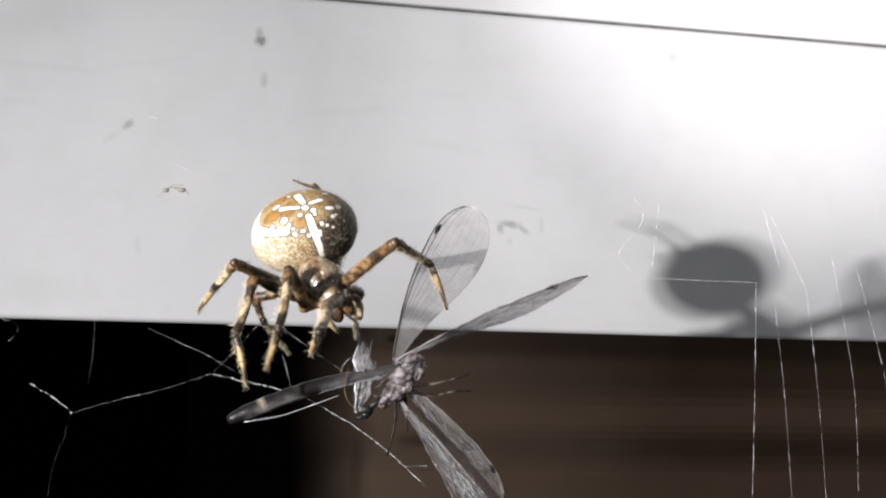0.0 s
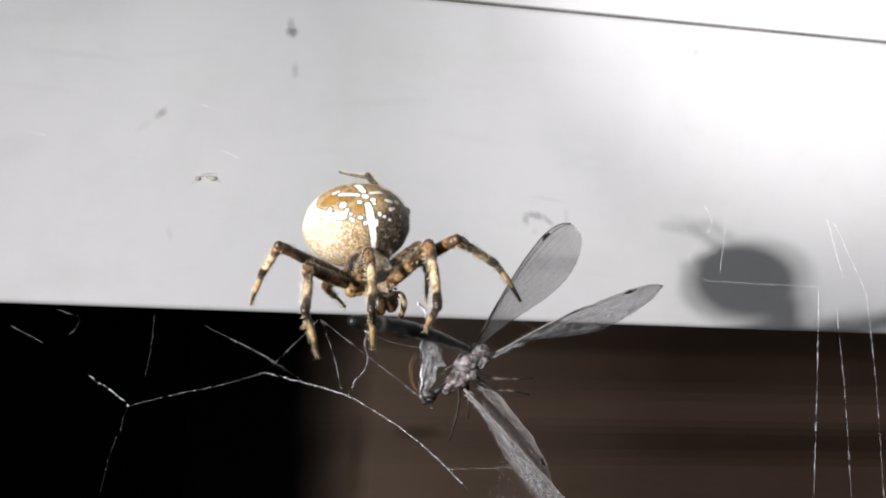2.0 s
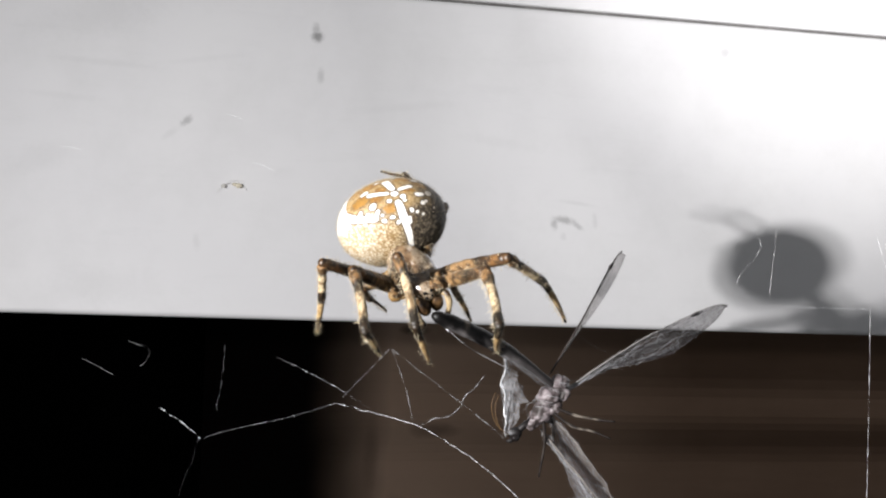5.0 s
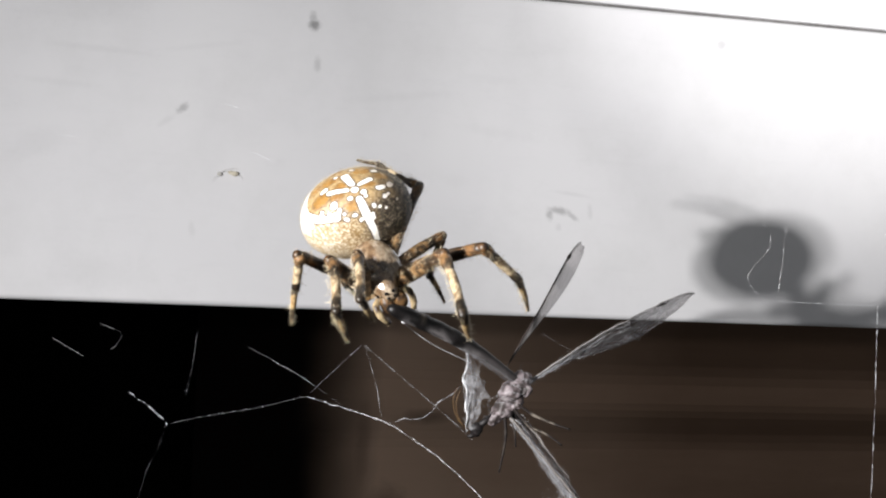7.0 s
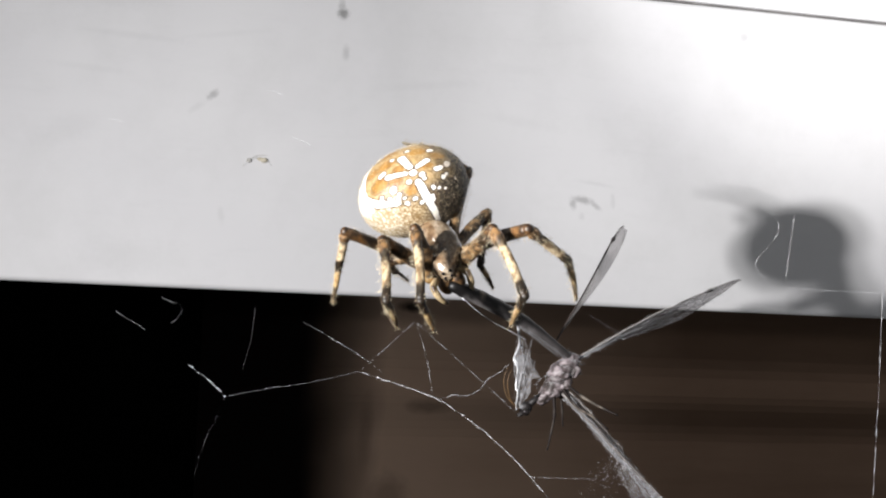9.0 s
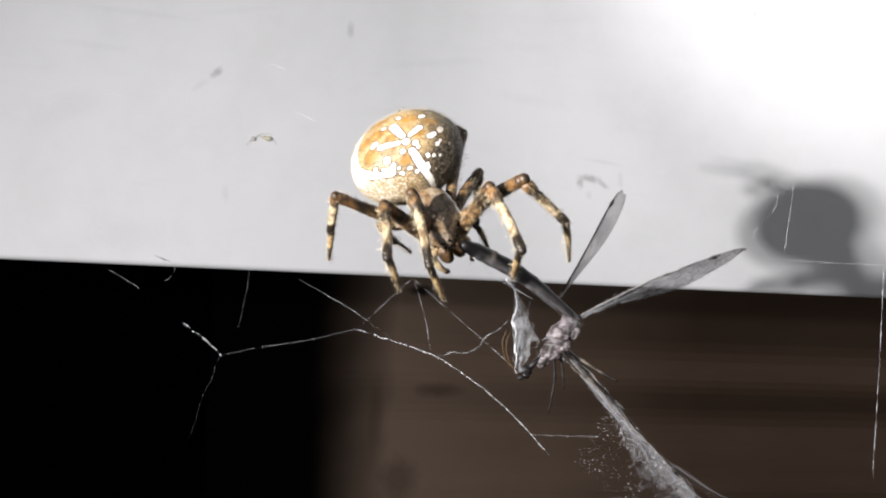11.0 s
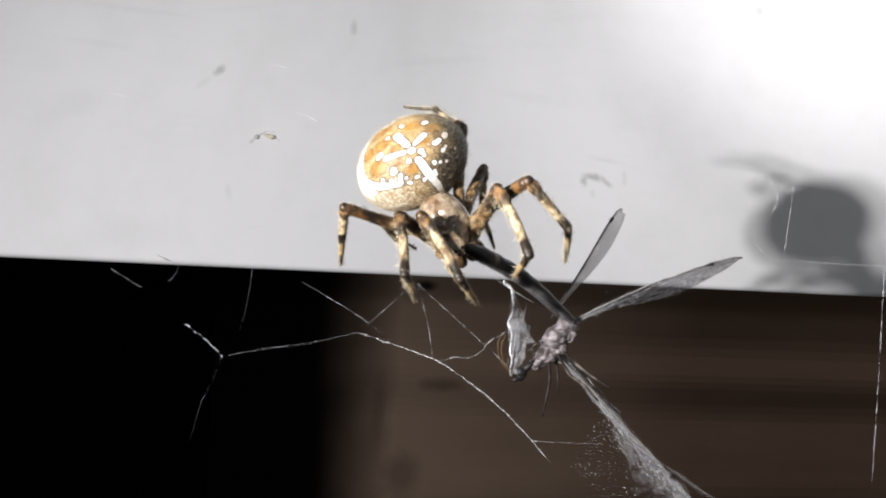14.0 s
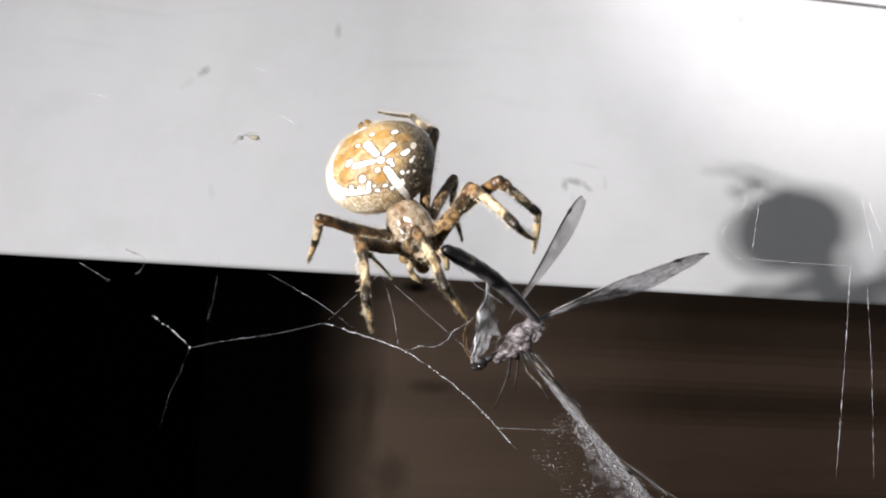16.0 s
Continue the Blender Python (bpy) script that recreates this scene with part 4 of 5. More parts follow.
def build_wing(name, length, width, parent, seed, label, coated=False, skin=None, stem=-0.12):
    rnd = random.Random(seed)
    n, m = 80, 16

    def at(s, q):
        a, b = wing_edge(s, length, width, stem)
        crease = (0.06 if skin is None else 0.22) * noise.noise(Vector((9 * s, 3 * q, seed))) + 0.10 * noise.noise(Vector((30 * s, 9 * q, seed + 4))) if coated else 0.0
        return Vector((length * s, 0.35 * math.sin(3 * s + seed) * q + 0.25 * math.sin(7 * s + 2 * q + seed) * 0.4 + crease, a + (b - a) * q + 0.6 * crease))
    bm = bmesh.new()
    grid = [[bm.verts.new(at(i / n, j / m)) for j in range(m + 1)] for i in range(n + 1)]
    for i in range(n):
        for j in range(m):
            bm.faces.new((grid[i][j], grid[i + 1][j], grid[i + 1][j + 1], grid[i][j + 1]))
    wing = part(name, bm, skin or MEMBRANE, parent, label)
    vein = VEIN if not coated else VEIN_PALE if skin is None else VEIN_DIM
    fine, reach = (0.019, 0.88) if coated else (0.010, 0.62)
    lines = [(0.0, 0.0, 0.10), (0.05, 0.09, 0.07), (0.10, 0.22, 0.04), (0.16, 0.36, 0.03), (0.24, 0.50, 0.027), (0.36, 0.64, 0.025), (0.52, 0.78, 0.024), (0.72, 0.90, 0.022), (1.0, 1.0, 0.03)]

    def on_line(k, s):
        q0, q1, _ = lines[k]
        return at(s, q0 + (q1 - q0) * s ** 0.8)
    for k, (_, _, r) in enumerate(lines):
        bm = bmesh.new()
        thin = 0.6 if not coated and 1 < k < 8 else 1.0
        tube(bm, [on_line(k, 0.02 + 0.97 * i / 24) for i in range(25)], [r * thin * (1 - 0.5 * i / 24) for i in range(25)], 5)
        part("vein", bm, vein, wing)
    # the net of cross veins between them
    bm = bmesh.new()
    for k in range(len(lines) - 1):
        count = 42 if k < 1 else 30
        for i in range(count):
            s = 0.07 + reach * (i + 0.5 * (k % 2) + rnd.uniform(-0.2, 0.2)) / count
            tube(bm, [on_line(k, s), on_line(k + 1, s + rnd.uniform(0.0, 0.014))], fine, 3, False)
    tagged(part("crossvein", bm, vein, wing, "fine net of cross veins"), kind="stuff")
    bm = bmesh.new()
    tube(bm, [at(0.76 + 0.012 * i, 0.05) for i in range(7)], [0.03, 0.14, 0.2, 0.22, 0.2, 0.12, 0.03], 6)
    part("stigma", bm, FLY_LEG, wing, "small dark wing spot")
    if not coated:
        bm = bmesh.new()
        for _ in range(420):
            grain(bm, on_line(rnd.choice((0, 0, 0, 2, 4, 6, 8, 8)), rnd.uniform(0.02, 0.98)) + Vector((0, rnd.gauss(0, 0.06), rnd.gauss(0, 0.04))), rnd.uniform(0.008, 0.020), rnd.uniform(1, 3))
        tagged(part("silk_fluff", bm, SILK_DIM, wing, "pale grains of silk"), kind="stuff")
    else:
        bm = bmesh.new()
        for _ in range(2200):
            p = on_line(rnd.choice((0, 0, 1, 2, 3, 4, 5, 6, 7, 8, 8)), rnd.uniform(0.02, 0.98)) + Vector((0, rnd.gauss(0, 0.12), rnd.gauss(0, 0.08)))
            grain(bm, p, rnd.uniform(0.010, 0.030) * (1.9 if rnd.random() < 0.06 else 1.0), rnd.uniform(1, 3))
        for _ in range(26):
            s0, q0, q1 = rnd.uniform(0, 0.6), rnd.random(), rnd.random()
            s1 = min(0.98, s0 + rnd.uniform(0.15, 0.45))
            tube(bm, [at(s0 + (s1 - s0) * i / 9, q0 + (q1 - q0) * i / 9) + Vector((0, -0.1 + rnd.gauss(0, 0.05), rnd.gauss(0, 0.05))) for i in range(10)], [rnd.uniform(0.008, 0.032) for i in range(10)], 3)
        tagged(part("silk_fluff", bm, SILK_DIM, wing, "pale grains of silk"), kind="stuff")
    return wing


def cleft(p):
    """Small near the joints between the plates of the thorax."""
    far, _ = noise.voronoi(p * 0.62 + Vector((2, 5, 1)) + noise.noise_vector(p * 0.9) * 0.25)
    return far[1] - far[0]


def build_lacewing():
    root = tagged(new("lacewing"), "grey dead lacewing wrapped in silk, hanging in the web", "insect")
    rnd = random.Random(3)
    # local x runs from the head to the tail end of the thorax, z to the left wings
    bm = bmesh.new()
    for c, r in (((-0.9, 0, -0.4), (1.4, 1.0, 1.05)), ((0.7, 0, 0.0), (1.6, 1.15, 1.2)), ((2.0, 0, 0.2), (1.25, 0.95, 0.95)), ((-2.3, 0, -0.4), (1.0, 0.65, 0.62)), ((0.2, -0.7, -0.9), (0.9, 0.5, 0.5)), ((1.7, -0.6, -0.7), (0.7, 0.45, 0.5))):
        for v in ball(bm, c, r, 48, 32):
            v.co += (v.co - Vector(c)).normalized() * (0.16 * noise.noise(v.co * 1.3) - 0.13 * (1 - step(0.0, 0.22, cleft(v.co))) + 0.10 * abs(math.sin(2.6 * v.co.x + 1.2 * v.co.z)) + 0.06 * noise.noise(v.co * 3.2) + 0.04 * noise.noise(v.co * 7.0))
    thorax = tint(part("thorax", bm, FLY_PLATE, root, "grey mauve thorax of pale plates"),
                  lambda p: blend((0.035, 0.027, 0.025), blend((0.075, 0.058, 0.058), (0.255, 0.218, 0.226), step(-0.4, 0.3, noise.noise(p * 1.7) + 0.5 * noise.noise(p * 5.0))), step(0.02, 0.16, cleft(p))))
    bm = bmesh.new()
    for _ in range(34):
        a, r = rnd.uniform(0, 6.28), rnd.uniform(1.0, 1.3)
        x = rnd.uniform(-2.6, 2.6)
        tube(bm, smooth_line([(x + 0.5 * q + rnd.gauss(0, .15), r * math.cos(a + q), r * math.sin(a + q)) for q in (0, .7, 1.4, 2.1)], 8), rnd.uniform(0.008, 0.025), 3)
    for _ in range(40):
        p = Vector((rnd.uniform(-3, 2.6), rnd.uniform(-1, 1), rnd.uniform(-1.1, 1.1)))
        spike(bm, p, (rnd.gauss(0, 1), rnd.gauss(0, 1) - 0.5, rnd.gauss(0, 1)), rnd.uniform(0.3, 0.9), 0.02)
    tagged(part("hairs", bm, SILK_DIM, thorax, "grey hairs and silk fluff"), kind="stuff")
    bm = bmesh.new()
    ball(bm, (-4.4, 0, 0.2), (0.68, 0.6, 0.62), 20, 14)
    tube(bm, [(-4.6, -0.2, 0.1), (-5.3, -0.3, 0.2), (-5.6, -0.3, 0.5)], [0.30, 0.24, 0.10], 8)
    tube(bm, [(-2.4, 0, -0.2), (-3.2, 0, 0.1), (-4.2, 0, 0.2)], [0.42, 0.32, 0.38], 12)
    head = part("head", bm, FLY_LEG, root, "small black head")
    for s in (-1, 1):
        bm = bmesh.new()
        ball(bm, (-4.75, s * 0.55, 0.1), (0.42, 0.38, 0.42), 12, 8)
        part("eye", bm, EYE, head, "black bead eye")
        bm = bmesh.new()
        tube(bm, smooth_line([(-5.0, s * .3, 0.6), (-5.0, s * .7 - 0.3, 2.3), (-4.0, s * .8 - 0.5, 3.9), (-2.7, s * .8 - 0.5, 4.5)], 14), [0.045] * 10 + [0.04, 0.035, 0.03, 0.02], 5)
        part("antenna", bm, FEELER, head, "thin brown feeler")
    # abdomen along +X of its own space
    bm = bmesh.new()
    n = 36
    pts = [Vector((18.0 * i / n, 0, -0.7 * math.sin(math.pi * i / n))) for i in range(n + 1)]
    rad = [(0.44 + 0.32 * step(1.5, 11.0, 18.0 * i / n) - 0.22 * step(15.5, 18.0, 18.0 * i / n)) * (1 + 0.04 * math.cos(2 * math.pi * i / 4)) * (0.6 if i == n else 1) for i in range(n + 1)]
    tube(bm, pts, rad, 14)
    def abdomen_tone(p):
        belly = step(-0.3, 0.65, p.z + 0.7 * math.sin(math.pi * p.x / 18) + 0.25 * noise.noise(p * 1.2))
        c = blend((0.010, 0.009, 0.009), (0.20, 0.185, 0.185), 0.85 * belly * step(-0.8, 0.2, noise.noise(Vector((p.x * 0.8, p.y * 3, p.z * 3)))))
        c = blend(c, (0.085, 0.075, 0.075), 0.5 * (1 - step(5, 9, p.x)))
        ring = max(1 - step(0.10, 0.26, abs(p.x - 14.7)), 0.6 * (1 - step(0.08, 0.2, abs(p.x - 11.2))))
        c = blend(c, (0.42, 0.34, 0.26), 0.75 * ring)
        return blend(c, (0.008, 0.007, 0.007), max(step(15.6, 16.6, p.x), (1 - step(0.5, 1.1, abs(p.x - 9.6)))))
    abdomen = tint(part("abdomen", bm, FLY_DARK, root, "long dark abdomen with pale rings"), abdomen_tone)
    bm = bmesh.new()
    for _ in range(26):
        a, x = rnd.uniform(0.2, 2.9), rnd.uniform(0, 9)
        tube(bm, smooth_line([(x + 2.4 * i, -0.76 * math.cos(a + 0.12 * i), 0.74 * math.sin(a + 0.12 * i) - 0.7 * math.sin(math.pi * (x + 2.4 * i) / 18)) for i in range(4)], 10), rnd.uniform(0.006, 0.016), 3)
    tagged(part("silk_fluff", bm, SILK_DIM, abdomen, "grey strands of silk along it"), kind="stuff")
    bm = bmesh.new()
    line = smooth_line([(16.5, -0.7, 0.5), (13.0, -0.8, 0.9), (9.5, -0.7, 0.8), (7.3, -0.6, 0.7)], 24)
    tube(bm, line, [0.022 + 0.05 * max(0, noise.noise(p * 0.9)) for p in line], 5)
    part("thread", bm, SILK, abdomen, "white silk thread")
    up = build_wing("wing", 18.5, 6.2, root, 2, "clear grey upright wing with fine veins", False, MEMBRANE_CLEAR)
    right = build_wing("wing", 22.8, 5.4, root, 5, "clear grey outstretched wing with fine veins", True, stem=0.12)
    low = build_wing("wing", 23.0, 3.1, root, 8, "crumpled grey wing stuck with silk", True, MEMBRANE_TORN)
    low2 = build_wing("wing", 15.5, 4.0, root, 11, "torn brownish wing stuck with silk", True, MEMBRANE_TORN)
    # rope of silk along the wrapped wing, and the loose sheet that hangs from it
    for k in range(4):
        bm = bmesh.new()
        line = [Vector((1.0 + 23.5 * i / 60, 0.25 - 0.12 * k + 0.24 * math.sin(0.9 * i / 3 + 1.6 * k) + 0.30 * noise.noise(Vector((i * 0.3, k, 0))), 0.16 * math.cos(0.9 * i / 3 + 1.6 * k))) for i in range(61)]
        tube(bm, line, [0.012 + 0.10 * max(0, noise.noise(p * 1.7 + Vector((0, 5 * k, 0)))) for p in line], 5)
        for _ in range(70):
            grain(bm, line[rnd.randrange(61)] + Vector((rnd.uniform(-0.2, 0.2), rnd.gauss(0, 0.10), rnd.gauss(0, 0.1))), rnd.uniform(0.014, 0.045))
        part("thread", bm, SILK_DIM, low, "beaded silk rope")
    bm = bmesh.new()
    tube(bm, smooth_line([(16.5, 0.3, 0), (22.5, 1.6, 0.3), (29.7, 3.9, 0)], 26), [0.02 + 0.02 * rnd.random() for _ in range(26)], 4)
    part("thread", bm, SILK_DIM, low)
    bm = bmesh.new()
    for _ in range(14):
        x, h, side = 8.0 + 15.0 * rnd.random(), rnd.uniform(1.5, 6.0), rnd.gauss(0.1, 0.7)
        start, end = Vector((x, 0, rnd.gauss(0, 0.3))), Vector((x + h * (0.64 + 0.77 * side), h * (0.64 * side - 0.77), rnd.gauss(0, 0.6)))
        tube(bm, smooth_line([start, start.lerp(end, 0.5) + Vector((rnd.gauss(0, 0.9), rnd.gauss(0, 0.9), 0)), end], 9), rnd.uniform(0.002, 0.005), 3)
    for _ in range(5600):
        x, f = 8.0 + 15.0 * rnd.random(), rnd.random() ** 1.2
        side, h = (-3.6 * f, 5.8 * f) if rnd.random() < 0.24 else (1.75 * f, 3.9 * f)
        p = Vector((x + 0.64 * h + 0.77 * side, 0.64 * side - 0.77 * h, rnd.gauss(0, 0.5)))
        grain(bm, p, rnd.uniform(0.008, 0.022) * (3.2 if rnd.random() < 0.07 else 1.0))
    tagged(part("silk_sheet", bm, SILK, low, "sparkling sheet of loose silk"), kind="stuff")
    bm = bmesh.new()

    def veil(i, j):
        x, f = 7.5 + 16.0 * i / 30, j / 14
        wide = step(7, 14, x) * (0.8 + 0.5 * noise.noise(Vector((x * 0.35, 1, 4))))
        h, side = 5.4 * f * wide, 0.3 * f * wide
        q = Vector((x + 0.64 * h + 0.77 * side, 0.64 * side - 0.77 * h, 0))
        return q + Vector((0.5 * noise.noise(q * 0.8), 0.5 * noise.noise(q * 0.8 + Vector((5, 0, 0))), 0.9 * noise.noise(q * 0.6 + Vector((0, 5, 0)))))
    grid = [[bm.verts.new(veil(i, j)) for j in range(15)] for i in range(31)]
    for r0, r1 in zip(grid, grid[1:]):
        for j in range(14):
            bm.faces.new((r0[j], r0[j + 1], r1[j + 1], r1[j]))
    part("silk_veil", bm, VEIL, low, "thin torn veil of grey silk")
    # film of silk between head, neck and abdomen, drawn out along one bright edge
    outer = smooth_line([(0.9, -0.6, 8.3), (0.8, -0.6, 6.9), (-0.5, -0.5, 5.3), (-2.0, -0.4, 4.0), (-3.7, -0.4, 2.3), (-5.0, -0.5, 0.7)], 20)
    outer = [p + Vector((noise.noise(p * 0.8 + Vector((4, 0, 0))), noise.noise(p * 0.8), noise.noise(p * 0.8 + Vector((0, 4, 0))))) * 0.55 for p in outer]
    inner = smooth_line([(2.2, -0.3, 4.6), (2.0, -0.3, 2.6), (0.8, -0.4, 1.6), (-0.8, -0.5, 1.2), (-2.4, -0.4, 0.9), (-4.2, -0.4, 0.4)], 20)
    def span(i):
        return 0.03 + 0.92 * step(6, 11, i) * (0.72 + 0.7 * noise.noise(Vector((i * 0.8, 2, 7))))
    bm = bmesh.new()
    grid = [[bm.verts.new(a.lerp(c, q / 6 * span(i)) + Vector((0.25 * noise.noise(a.lerp(c, q / 6) * 2.0), 0.7 * noise.noise(a.lerp(c, q / 6) * 1.7), 0.2 * noise.noise(a.lerp(c, q / 6) * 2.6)))) for q in range(7)] for i, (a, c) in enumerate(zip(outer, inner))]
    for r0, r1 in zip(grid, grid[1:]):
        for q in range(6):
            bm.faces.new((r0[q], r0[q + 1], r1[q + 1], r1[q]))
    film = part("silk_film", bm, FILM, root, "grey film of silk round the head")
    for k, off in enumerate((0.0, 0.12, -0.1)):
        bm = bmesh.new()
        tube(bm, [p + Vector((off, off, 0.10 * noise.noise(p * 2.0 + Vector((k, 0, 0))))) for p in outer], [max(0.012, 0.055 + 0.10 * noise.noise(p * 1.2 + Vector((0, k, 0)))) for p in outer], 6)
        part("thread", bm, SILK, film, "bright white silk thread")
    bm = bmesh.new()
    for k in range(44):
        i = rnd.randrange(5, 20)
        a, e = outer[rnd.randrange(3, 20)], outer[i].lerp(inner[i], max(0.4, span(i)) * rnd.uniform(0.3, 1.0))
        m = a.lerp(e, 0.5) + Vector((rnd.gauss(0, .2), rnd.gauss(0, .2), rnd.gauss(0, .2)))
        tube(bm, smooth_line([a, m, e], 7), rnd.uniform(0.006, 0.022), 4)
    tagged(part("silk_fluff", bm, SILK_DIM, film, "fine crossing silk"), kind="stuff")
    # stray threads between the wings
    for pts in ([(7.2, 0.2, 1.9), (7.7, 0.0, -0.3), (8.4, 0.3, -2.8)],):
        bm = bmesh.new()
        tube(bm, smooth_line(pts, 9), 0.006, 4)
        part("thread", bm, SILK_DIM, root)
    # legs, in the thorax's own space
    outer_legs = []
    for pts in ([(0.2, -0.8, -0.8), (1.6, -1.2, -2.8), (3.3, -1.0, -4.6), (4.4, -1.0, -5.6)], [(-0.4, -0.8, -0.8), (0.6, -1.0, -3.4), (2.0, -1.0, -5.0), (3.0, -0.9, -6.6)],
                [(-1.6, -0.6, -0.9), (-2.9, -0.9, -2.2), (-4.4, -0.8, -3.3), (-6.0, -0.8, -4.3)], [(-0.2, 0.5, -0.8), (-1.4, 0.9, -2.6), (-3.0, 0.9, -4.4)]):
        bm = bmesh.new()
        line = smooth_line(pts, 16)
        tube(bm, line, [0.19 * (1 - 0.6 * i / 15) * (1 + 0.3 * (i % 5 == 0)) for i in range(16)], 6)
        for i in range(3, 16):
            spike(bm, line[i], (rnd.gauss(0, 1), rnd.gauss(0, 1), rnd.gauss(0, 1)), 0.35, 0.02)
        mid, banded = line[7], 0.34 if pts[3:] and pts[3][0] > 0 else 0.06
        leg = tint(part("leg", bm, FLY_BAND, root, "thin black leg with a pale band"),
             lambda p: blend((0.016, 0.012, 0.011), (0.34, 0.29, 0.235), banded * (1 - step(1.2, 1.5, (p - mid).length)) * step(-0.35, 0.0, noise.noise(p * 2.0))))
        if banded > 0.1:
            outer_legs.append(leg)
    return root, abdomen, up, right, low, low2, outer_legs


# ---- web ----
WEB_Y, WEB_PIVOT = -97.0, (-3.3, -4.9)
# x, z along each thread; thickness; wavy; beads
BLACK_SIDE_THREADS = [
    ([(-24.9, 3.0), (-22.0, 1.3)], 0.06, 0, 1), ([(-17.8, -2.0), (-15.6, -3.6), (-14.1, -5.1)], 0.11, 0.1, 1),
    ([(-14.1, -5.1), (-10.1, -4.2), (-6.0, -3.5), (-0.9, -2.2)], 0.055, 0.05, 1),
    ([(-0.9, -2.2), (3.2, -3.4), (7.5, -4.9), (12.1, -7.8), (16.0, -11.0), (19.9, -15.0)], 0.085, 0.08, 1),
    ([(-6.7, 2.6), (-2.2, 0.2), (-0.1, -1.1)], 0.07, 0.03, 1), ([(-0.1, -1.1), (3.2, -3.4)], 0.03, 0, 0),
    ([(-20.7, 4.6), (-19.9, 4.2), (-18.7, 3.6), (-19.0, 2.7), (-19.6, 2.1)], 0.1, 0.1, 0),
]
NEAR_THREADS = [
    ([(-11.6, 3.8), (-11.9, 0.7), (-12.5, -2.3)], 0.026, 0.05, 1), ([(4.8, 3.0), (10.6, -1.7), (14.4, -4.8), (16.3, -6.5)], 0.06, 0.02, 0),
    ([(4.8, 3.0), (6.1, -0.9), (6.8, -4.3)], 0.045, 0.02, 0),
    ([(-14.1, -5.1), (-14.9, -7.5), (-15.8, -9.5), (-16.8, -13.4)], 0.022, 0.1, 1), ([(4.6, 3.1), (-0.6, -2.0)], 0.03, 0, 0),
    ([(17.8, -12.8), (21.4, -12.9), (25.1, -13.0)], 0.05, 0.05, 1),
]
THREADS = BLACK_SIDE_THREADS + NEAR_THREADS
# one crinkled thread swings at its foot, with the leg that pulls it
SWING_FOOT = (7.5, -4.9)
SWING_THREAD = [([(7.5, -4.9), (8.9, -4.4), (10.7, -4.3), (11.9, -3.7), (12.6, -2.6), (13.9, -1.9), (14.8, -1.0)], 0.11, 0.22, 0)]


# the loose threads beside it, from the corner where they meet
CORNER_THREADS = [
    ([(0, 0), (0.2, -10.7), (0.3, -24)], 0.07, 0.02, 0), ([(2.3, -2.4), (3.7, -12), (5.0, -24)], 0.055, 0.02, 0), ([(-13.7, 0.1), (-6.8, 0), (0, 0)], 0.06, 0.03, 1),
    ([(-11.4, 8.5), (-12.0, 1.2)], 0.055, 0, 0), ([(-14.2, 8.5), (-13.3, 6.0), (-15.7, 2.5), (-13.7, 0.1)], 0.05, 0.1, 0), ([(1.6, 7.3), (5.9, -0.4)], 0.06, 0, 0),
    ([(0.6, 8.0), (3.0, 1.0)], 0.045, 0, 0), ([(5.9, -0.4), (7.6, -11.0), (9.2, -25)], 0.06, 0, 0), ([(9.0, 3.0), (12.0, -11.0), (13.0, -24)], 0.05, 0, 0), ([(12.0, 2.0), (16.0, -11.0), (18.0, -24)], 0.05, 0, 0),
]


def spin(root, threads, ox, oz, rnd, bright=False):
    """Each thread as a part of root, its places counted from ox, oz."""
    for k, (pts, r, wave, beads) in enumerate(threads):
        line3 = [Vector((x - ox, 0.0, z - oz)) for x, z in pts]
        total = sum((b - a).length for a, b in zip(line3, line3[1:]))
        n = max(4, int(total * 3.0))
        line = smooth_line(line3, n)
        for i in range(1, n - 1):
            line[i] += Vector((noise.noise(line[i] * 1.3 + Vector((k, 0, 0))), noise.noise(line[i] * 0.5), noise.noise(line[i] * 1.3 + Vector((0, k, 0))))) * wave * 1.6
        bm = bmesh.new()
        r *= 0.40 if pts[0][0] > -5 else 0.34
        tube(bm, line, [r * (0.14 + 1.9 * max(0.0, 0.18 + noise.noise(q * 1.5 + Vector((3 * k, 1, 2))))) for q in line], 5)
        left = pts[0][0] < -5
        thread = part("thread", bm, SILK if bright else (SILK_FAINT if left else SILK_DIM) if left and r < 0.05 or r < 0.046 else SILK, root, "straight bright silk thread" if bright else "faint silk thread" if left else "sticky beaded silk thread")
        if beads:
            bm = bmesh.new()
            for _ in range(int(total * (8 if r > 0.03 else 4))):
                i = rnd.randrange(n - 1)
                p = line[i].lerp(line[i + 1], rnd.random())
                q = min(0.085, r * rnd.uniform(0.7, 2.5))
                grain(bm, p, q)
            tagged(part("glue", bm, SILK, thread, "tiny bright drops along the thread"), kind="stuff")


def build_corner_web():
    root = tagged(new("spider_web"), "few straight silk threads meeting at a corner", "web")
    spin(root, [(p, r * 0.85, w, e) for p, r, w, e in CORNER_THREADS], 0, 0, random.Random(33), True)
    return root


def build_web():
    root = tagged(new("spider_web"), "torn white silk web with tangled threads", "web")
    root.location = (WEB_PIVOT[0] * MM, WEB_Y * MM, WEB_PIVOT[1] * MM)
    rnd = random.Random(21)
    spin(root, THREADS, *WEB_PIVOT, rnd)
    spin(root, SWING_THREAD, *SWING_FOOT, rnd)
    swing = root.children[-1]
    return root, swing


